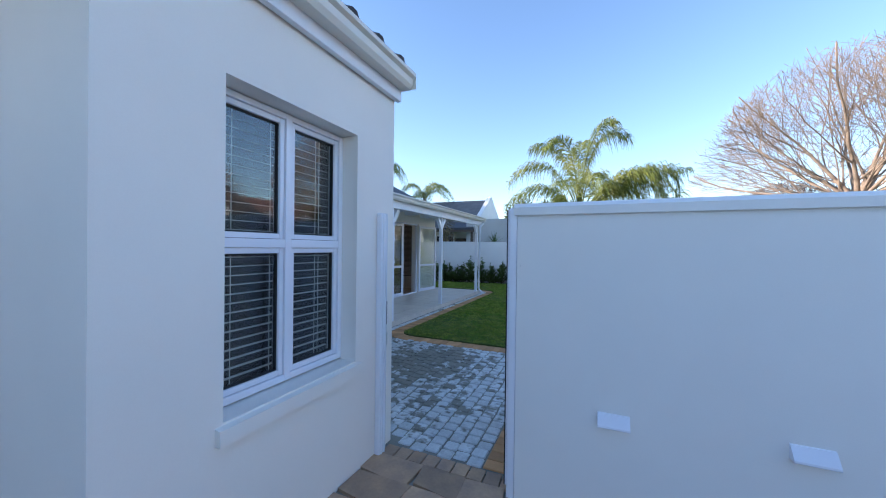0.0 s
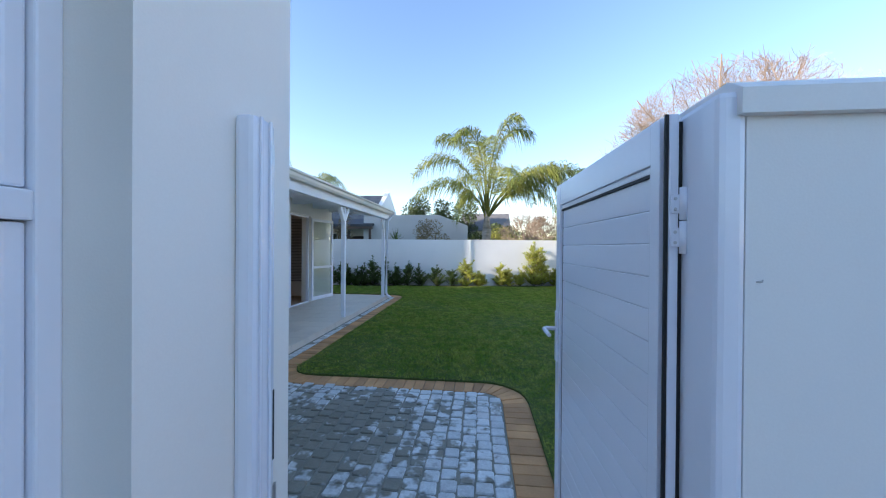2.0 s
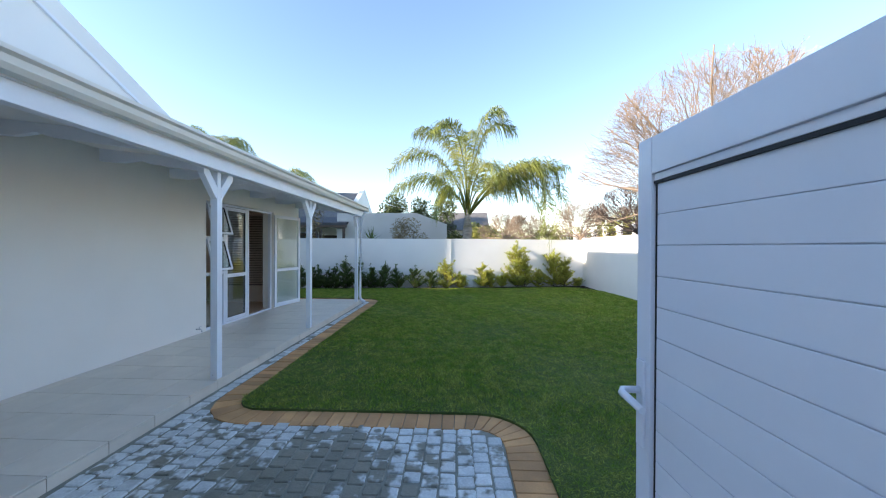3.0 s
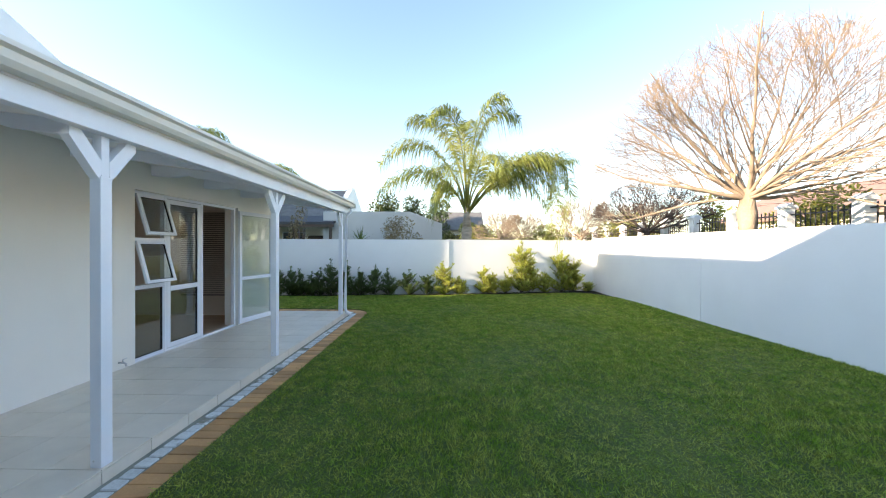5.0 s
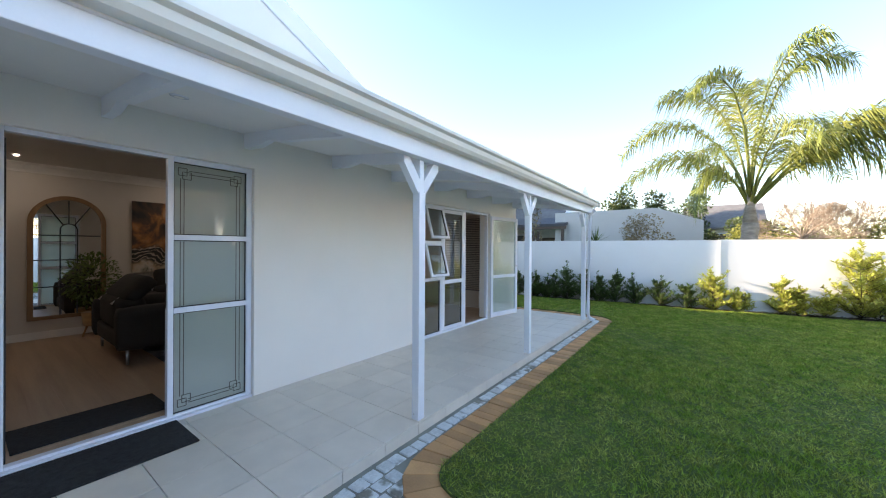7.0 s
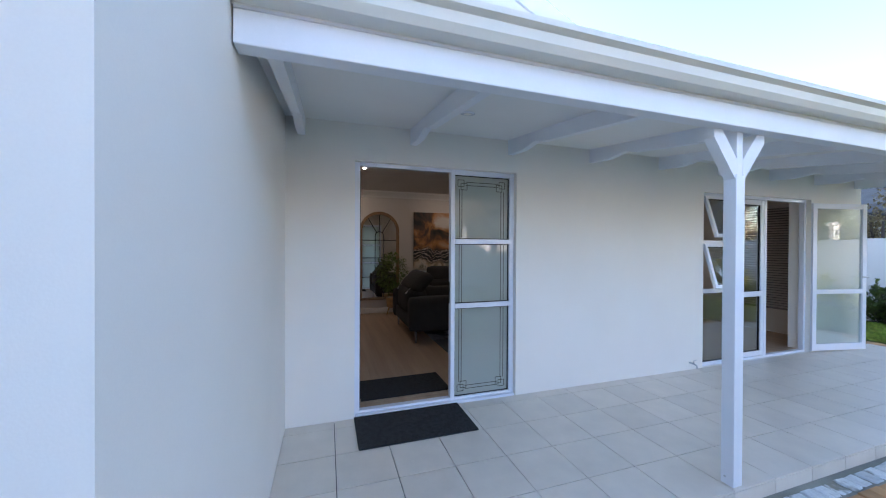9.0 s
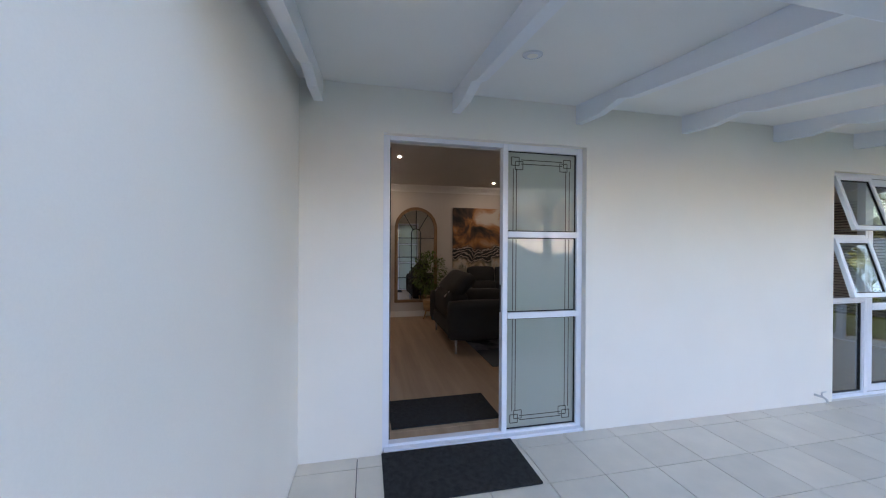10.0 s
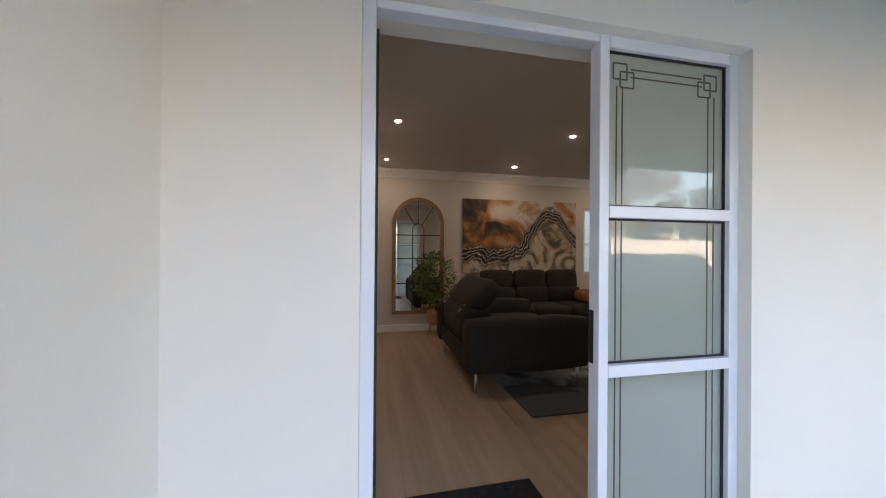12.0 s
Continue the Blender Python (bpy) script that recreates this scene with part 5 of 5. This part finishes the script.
yu = thing("yucca", pose(-5.0, 18.3, 0), "spiky dark green yucca plant", "plant")
rngy = random.Random(9)
V, F = [], []
for k in range(90):
    a, e = rngy.uniform(0, 6.28), rngy.uniform(-0.1, 1.4)
    d = Vector((math.cos(a) * math.cos(e), math.sin(a) * math.cos(e), math.sin(e)))
    s = d.cross(Vector((0.1, 0.2, 1))).normalized() * 0.025
    c = Vector((0, 0, 1.75))
    i = len(V)
    V += [tuple(c - s), tuple(c + s), tuple(c + d * rngy.uniform(0.5, 0.75))]
    F.append((i, i + 1, i + 2))
foliage("leaves", yu, V, F, LEAF)
part("trunk", tube(bmesh.new(), [(0, 0, -0.05), (0, 0, 1.8)], [0.09, 0.07]), PALMBARK, yu)


# ---- neighbouring houses ----
structure("wall_neighbour", prism(bmesh.new(), [(-7.2, -0.05), (-1.5, -0.05), (-1.5, 2.62), (-3.05, 3.19), (-7.2, 3.19)], "y", 20.0, 20.25), GREYWALL, "grey plastered neighbour's wall with a sloping top", "wall")


def house(name, label, lo, hi, eave, ridge, along, wall, roof, windows=(), over=0.4):
    """House with pitched roof; windows as (face, centre along face, sill, width, height)."""
    h = thing(name, pose(0, 0, 0), label, "house")
    bm = boxes(((*lo, -0.05), (*hi, eave)))
    cx, cy = (lo[0] + hi[0]) / 2, (lo[1] + hi[1]) / 2
    if along == "y":
        prism(bm, [(lo[0], eave), (hi[0], eave), (cx, ridge - 0.12)], "y", lo[1], hi[1])
    else:
        prism(bm, [(lo[1], eave), (hi[1], eave), (cy, ridge - 0.12)], "x", lo[0], hi[0])
    part("wall", bm, wall, h)
    bm = bmesh.new()
    if along == "y":
        sl = (ridge - eave) / (hi[0] - cx)
        prism(bm, [(lo[0] - over, eave - over * sl), (cx, ridge), (hi[0] + over, eave - over * sl), (hi[0] + over, eave - over * sl + 0.1), (cx, ridge + 0.12), (lo[0] - over, eave - over * sl + 0.1)], "y", lo[1] - 0.2, hi[1] + 0.2)
    else:
        sl = (ridge - eave) / (hi[1] - cy)
        prism(bm, [(lo[1] - over, eave - over * sl), (cy, ridge), (hi[1] + over, eave - over * sl), (hi[1] + over, eave - over * sl + 0.1), (cy, ridge + 0.12), (lo[1] - over, eave - over * sl + 0.1)], "x", lo[0] - 0.2, hi[0] + 0.2)
    part("roof", bm, roof, h)
    for face, c, sill, w, ht in windows:
        if face == "south":
            fr = boxes(((c - w / 2, lo[1] - 0.05, sill), (c + w / 2, lo[1], sill + ht), 0.01))
            gl = boxes(((c - w / 2 + 0.06, lo[1] - 0.056, sill + 0.06), (c - 0.03, lo[1] - 0.0505, sill + ht - 0.06)), ((c + 0.03, lo[1] - 0.056, sill + 0.06), (c + w / 2 - 0.06, lo[1] - 0.0505, sill + ht - 0.06)))
        else:
            fr = boxes(((lo[0] - 0.05, c - w / 2, sill), (lo[0], c + w / 2, sill + ht), 0.01))
            gl = boxes(((lo[0] - 0.056, c - w / 2 + 0.06, sill + 0.06), (lo[0] - 0.0505, c - 0.03, sill + ht - 0.06)), ((lo[0] - 0.056, c + 0.03, sill + 0.06), (lo[0] - 0.0505, c + w / 2 - 0.06, sill + ht - 0.06)))
        f = part("window", fr, TRIM, h)
        part("pane", gl, DARKPANE, f)
    return h


DARKPANE = surf("dark_window", (0.03, 0.035, 0.04), 0.08, var=0.05, bump=0.0)
nh = house("neighbour_house", "cream house with shaded veranda and grey tiled roof", (-14, 22.2), (-7.4, 28), 3.2, 4.9, "x", CREAMWALL, ROOFTILE, (("south", -9.6, 0.9, 1.2, 1.4), ("south", -12, 0.9, 1.2, 1.4)))
part("veranda_roof", prism(bmesh.new(), [(19.6, 2.55), (22.2, 3.1), (22.2, 3.2), (19.6, 2.67)], "x", -13, -6.6), DARKROOF, nh)
part("veranda_beam", boxes(((-13, 19.62, 2.42), (-6.6, 19.72, 2.56))), DARKWOOD, nh)
for x in (-12, -10.2, -8.5, -6.8):
    part("veranda_post", boxes(((x, 19.62, -0.05), (x + 0.12, 19.74, 2.42))), DARKWOOD, nh)
part("door", boxes(((-8.8, 22.12, 0.0), (-7.9, 22.198, 2.1), 0.01)), DARKWOOD, nh, "dark timber door")
part("gable_parapet", prism(bmesh.new(), [(22.0, 3.0), (28.2, 3.0), (28.2, 3.3), (25.1, 5.25), (22.0, 3.3)], "x", -7.4, -7.1), WHITEWALL, nh, "white gable parapet")
house("far_house", "small cream house with grey tiled roof far off", (-2.6, 38), (2.2, 43), 3.4, 5.1, "x", CREAMWALL, ROOFTILE, (("south", -0.4, 1.2, 1.0, 1.6), ("south", 1.2, 1.6, 0.8, 1.0), ("south", -1.8, 1.6, 0.8, 1.0)))
house("red_roof_house", "cream house with a red roof across the road", (17, 17), (24, 27), 3.2, 4.9, "y", CREAMWALL, REDROOF, (("west", 19, 1, 1.6, 1.4), ("west", 23, 1, 1.6, 1.4), ("south", 19, 1, 1.6, 1.4)))
house("brick_house", "orange brick house with tiled roof across the road", (13, -2.5), (20, 5), 2.9, 5.0, "y", BRICKWALL, ROOFTILE, (("west", 0, 1, 1.6, 1.3), ("west", 3, 1, 1.6, 1.3)))
house("brick_house", "orange brick house with tiled roof across the road", (14, 7.5), (21, 14), 2.9, 5.0, "y", BRICKWALL, ROOFTILE, (("west", 9, 1, 1.6, 1.3), ("west", 12, 1, 1.6, 1.3)))
# out of view, sized so its shadow covers wall_garden_back up to the jog
house("west_shade_house", "unseen cream neighbour house placed to shade the left back wall", (-26, 9.0), (-16, 24), 6.6, 7.6, "y", CREAMWALL, ROOFTILE)
# added out of view to block the sun from window_2
house("west_shade_house", "unseen low cream house added to shade the far room window", (-26, -9), (-16, 7.7), 4.0, 4.5, "y", CREAMWALL, ROOFTILE)
# added out of view to keep the low sun off wall_wing_south
house("entrance_shade_block", "unseen cream block added to shade the wing's end wall", (-9, -6.4), (-3.6, -1.6), 2.9, 4.4, "y", WALL, DARKROOF)

# ---- parked car far off ----
CARPAINT = surf("white_car_paint", (0.8, 0.8, 0.8), 0.25, var=0.02, bump=0.0)
car = thing("parked_car", pose(5.0, 40.0, 0.0), "small white car parked far behind the garden wall", "car")
bm = bmesh.new()
prism(bm, [(-2.0, 0.3), (2.0, 0.3), (2.05, 0.7), (1.9, 0.95), (-1.9, 0.95), (-2.05, 0.7)], "y", -0.85, 0.85)
part("body", bm, CARPAINT, car)
bm = bmesh.new()
prism(bm, [(-1.3, 0.95), (1.2, 0.95), (0.7, 1.4), (-0.9, 1.4)], "y", -0.76, 0.76)
part("window", bm, DARKPANE, car)
part("roof", boxes(((-0.95, -0.78, 1.4), (0.75, 0.78, 1.46), 0.02)), CARPAINT, car)
for x in (-1.25, 1.25):
    for y in (-0.86, 0.66):
        wheel = part("wheel", tube(bmesh.new(), [(x, y, 0.29), (x, y + 0.2, 0.29)], [0.34, 0.34], 20), RUBBER, car)
        part("rim", tube(bmesh.new(), [(x, y - 0.004, 0.29), (x, y + 0.204, 0.29)], [0.2, 0.2], 16), STEEL, wheel)
# ---- grass blades ----
rg = np.random.default_rng(4)
NB = 600000
cand = np.column_stack([rg.uniform(-9, 3.8, NB * 2), 2.2 + 12.6 * rg.random(NB * 2) ** 1.7])
poly = np.array(LAWN)
ins = np.zeros(len(cand), bool)
for (x0, y0), (x1, y1) in zip(poly, np.roll(poly, -1, 0)):
    if y0 != y1:
        ins ^= ((y0 > cand[:, 1]) != (y1 > cand[:, 1])) & (cand[:, 0] < (x1 - x0) * (cand[:, 1] - y0) / (y1 - y0) + x0)
cand = cand[ins][:NB]
n = len(cand)
patch = 0.75 + 0.35 * np.sin(cand[:, 0] * 2.1 + np.sin(cand[:, 1] * 1.3)) * np.sin(cand[:, 1] * 1.7 + 0.6)
h = (0.014 + 0.032 * rg.random(n)) * patch
ang, lean, wid = rg.uniform(0, 6.28, n), 0.026 * rg.standard_normal((n, 2)), 0.0018 + 0.0022 * rg.random(n)
wid = wid * (1 + 0.2 * np.maximum(0, cand[:, 1] - 4.5))
dx, dy = np.cos(ang) * wid, np.sin(ang) * wid
vv = np.empty((n, 3, 3))
vv[:, 0] = np.column_stack([cand[:, 0] - dx, cand[:, 1] - dy, np.full(n, 0.04)])
vv[:, 1] = np.column_stack([cand[:, 0] + dx, cand[:, 1] + dy, np.full(n, 0.04)])
vv[:, 2] = np.column_stack([cand[:, 0] + lean[:, 0], cand[:, 1] + lean[:, 1], 0.04 + h])
me = bpy.data.meshes.new("grass")
me.vertices.add(3 * n)
me.vertices.foreach_set("co", vv.ravel())
me.loops.add(3 * n)
me.loops.foreach_set("vertex_index", np.arange(3 * n, dtype=np.int32))
me.polygons.add(n)
me.polygons.foreach_set("loop_start", np.arange(0, 3 * n, 3, dtype=np.int32))
me.update(calc_edges=True)
me.materials.append(BLADE)
tagged(new("grass", me), "short mown green grass blades on the lawn", "grass", "", "stuff")

# ---- bark chips in the bed ----
rc = random.Random(8)
V, F = [], []
for _ in range(2600):
    x = rc.uniform(-6, 3.75)
    yb = 13.75 + (x + 4.1) * 0.085 if x < -1.2 else 14.05 + (x + 1.2) * 0.15
    p = Vector((x, yb + rc.uniform(-0.1, 0.45), 0.018 + rc.random() * 0.012))
    a, s = rc.uniform(0, 6.28), rc.uniform(0.012, 0.035)
    u, w = Vector((math.cos(a), math.sin(a), rc.uniform(-0.4, 0.4))) * s, Vector((-math.sin(a), math.cos(a), rc.uniform(-0.4, 0.4))) * s * 0.5
    i = len(V)
    V += [tuple(p - u), tuple(p + w), tuple(p + u), tuple(p - w), tuple(p + Vector((0, 0, 0.012)))]
    F += [(i, i + 1, i + 4), (i + 1, i + 2, i + 4), (i + 2, i + 3, i + 4), (i + 3, i, i + 4)]
tagged(new("bark_chips", shell("bark_chips", V, F, SOIL)), "dark bark chips scattered in the bed", "mulch", "", "stuff")

# ---- patio tiles ----
patio = bpy.data.objects["patio_base"]
ty = [2.93] + [3.292 + 0.3655 * k for k in range(21)]
tx = [HX, -4.83, -4.473, -4.116, -3.758, -3.40]
tile_cache = {}
rt = random.Random(6)


def tile_mesh(a, b, c, name, mat, bev):
    key = (round(a, 3), round(b, 3), round(c, 3), name)
    if key not in tile_cache:
        tile_cache[key] = mesh_of(name, boxes(((0, 0, 0), (a, b, c), bev)), mat)
    return tile_cache[key]


for y0, y1 in zip(ty, ty[1:] + [10.86]):
    if y1 - y0 < 0.03:
        continue
    for x0, x1 in zip(tx, tx[1:]):
        t = new("tile", tile_mesh(x1 - x0 - 0.005, y1 - y0 - 0.005, 0.012, "tile", TILE, 0.0015))
        t.parent, t.matrix_basis = patio, pose(x0 + 0.0025, y0 + 0.0025, 0.0985 + rt.uniform(-0.0004, 0.0004))
    t = new("tile", tile_mesh(0.01, y1 - y0 - 0.005, 0.095, "tile", TILE, 0.0015))
    t.parent, t.matrix_basis = patio, pose(-3.4118, y0 + 0.0025, 0.0)

# ---- tan edging pavers, laid across the lawn's edge ----
bed = bpy.data.objects["paving_bed"]
EDGE_IN = []
run = resample(EDGE, 0.104)
side = []
for k in range(len(run)):
    d = sum((run[j][1] for j in range(max(0, k - 2), min(len(run), k + 3))), Vector((0, 0))).normalized()
    side.append(Vector((-d.y, d.x)))
for k in range(len(run) - 1):
    p, q, n0, n1 = run[k][0], run[k + 1][0], side[k], side[k + 1]
    along = (q - p).normalized() * 0.0025
    quad = [p + along + n0 * 0.003, q - along + n1 * 0.003, q - along + n1 * 0.24, p + along + n0 * 0.24]
    c = (p + q) / 2
    if (quad[3] - quad[2]).length < 0.01:
        continue
    bm = slab(bmesh.new(), [tuple(v - c) for v in quad], -0.02, 0.0)
    bmesh.ops.bevel(bm, geom=[e for e in bm.edges if all(v.co.z > -0.01 for v in e.verts)], offset=0.004, segments=1, affect="EDGES")
    o = part("paver", bm, BRICK, bed, "", pose(c.x, c.y, 0.026 + rt.uniform(-0.002, 0.002), rt.uniform(-0.5, 0.5), rt.uniform(-0.5, 0.5), 0))
    EDGE_IN.append(tuple(p + n0 * 0.247))

# ---- cobbles ----
field = [(-0.68, 2.24)] + EDGE_IN + [(-7, 11.3), (-7, 2.24)]


def cobble_bm(seed):
    r = random.Random(seed)
    bm = bmesh.new()
    box(bm, (-0.0505, -0.0505, 0), (0.0505, 0.0505, 0.032))
    bmesh.ops.bevel(bm, geom=[e for e in bm.edges if abs(e.verts[0].co.z - e.verts[1].co.z) > 0.02], offset=0.009, segments=1, affect="EDGES")
    for v in bm.verts:
        v.co.x += r.uniform(-0.004, 0.004)
        v.co.y += r.uniform(-0.004, 0.004)
    top = [e for e in bm.edges if all(v.co.z > 0.02 for v in e.verts)]
    bmesh.ops.bevel(bm, geom=top, offset=0.006, segments=1, affect="EDGES")
    return bm


cobbles = [mesh_of("cobble", cobble_bm(k), COBBLE) for k in range(8)]
rest = bmesh.new()
made = 0
y = 2.29
while y < 11.5:
    x = -0.735
    coli = 0
    while x > -5.2:
        px, py = x + rt.uniform(-0.004, 0.004), y + rt.uniform(-0.004, 0.004) + (0.03 if coli % 2 else 0)
        on_patio = px < -3.36 and 2.9 < py < 10.9
        in_wing = (px < WX + 0.05 and py < WE + 0.06) or (px < -2.6 and py < 2.98)
        if inside(px, py, field) and not on_patio and not in_wing:
            sink = rt.choice((0, 0, 0.002, 0.006))
            m = pose(px, py, -0.006 - sink, rt.uniform(-0.8, 0.8), rt.uniform(-0.8, 0.8), rt.uniform(-2, 2) + rt.choice((0, 90, 180)))
            if made < 300 and -2.9 < px and py < 5.0 and py > 2.5:
                o = new("cobble", cobbles[made % 8])
                o.parent, o.matrix_basis = bed, m
                made += 1
            else:
                k = len(rest.verts)
                rest.from_mesh(cobbles[made % 8])
                rest.verts.ensure_lookup_table()
                for v in rest.verts[k:]:
                    v.co = m @ v.co
                made += 1 if made >= 300 else 0
        x -= 0.112
        coli += 1
    y += 0.113
rest_ob = part("cobbles", rest, COBBLE, bed)
rest_ob["kind"] = "stuff"

# ---- brown flagstones before the gate ----
ent = bpy.data.objects["entrance_bed"]
for k in range(9):
    bm = boxes(((-0.05, -0.062, 0.0), (0.05, 0.062, 0.03), 0.005))
    part("flagstone", bm, SLATE, ent, "", pose(-1.345 + 0.109 * k, 2.172 + rt.uniform(-0.004, 0.004), -0.008, 0, 0, rt.uniform(-2, 2)))
y = 2.108
while y > -1.4:
    hgt = rt.uniform(0.2, 0.3)
    x = -1.42
    while x < 2.6:
        w = rt.uniform(0.2, 0.42)
        bm = bmesh.new()
        j = [rt.uniform(-0.035, 0.035) for _ in range(8)]
        slab(bm, [(0.006 + j[0], -hgt + 0.006 + j[1]), (w - 0.006 + j[2], -hgt + 0.006 + j[3]), (w - 0.006 + j[4] * 0.5, -0.006 + j[5] * 0.3), (0.006 + j[6] * 0.5, -0.006 + j[7] * 0.3)], -0.02, 0.016 + rt.uniform(-0.003, 0.003))
        part("flagstone", bm, SLATE, ent, "", pose(x, y, 0.006))
        x += w
    y -= hgt
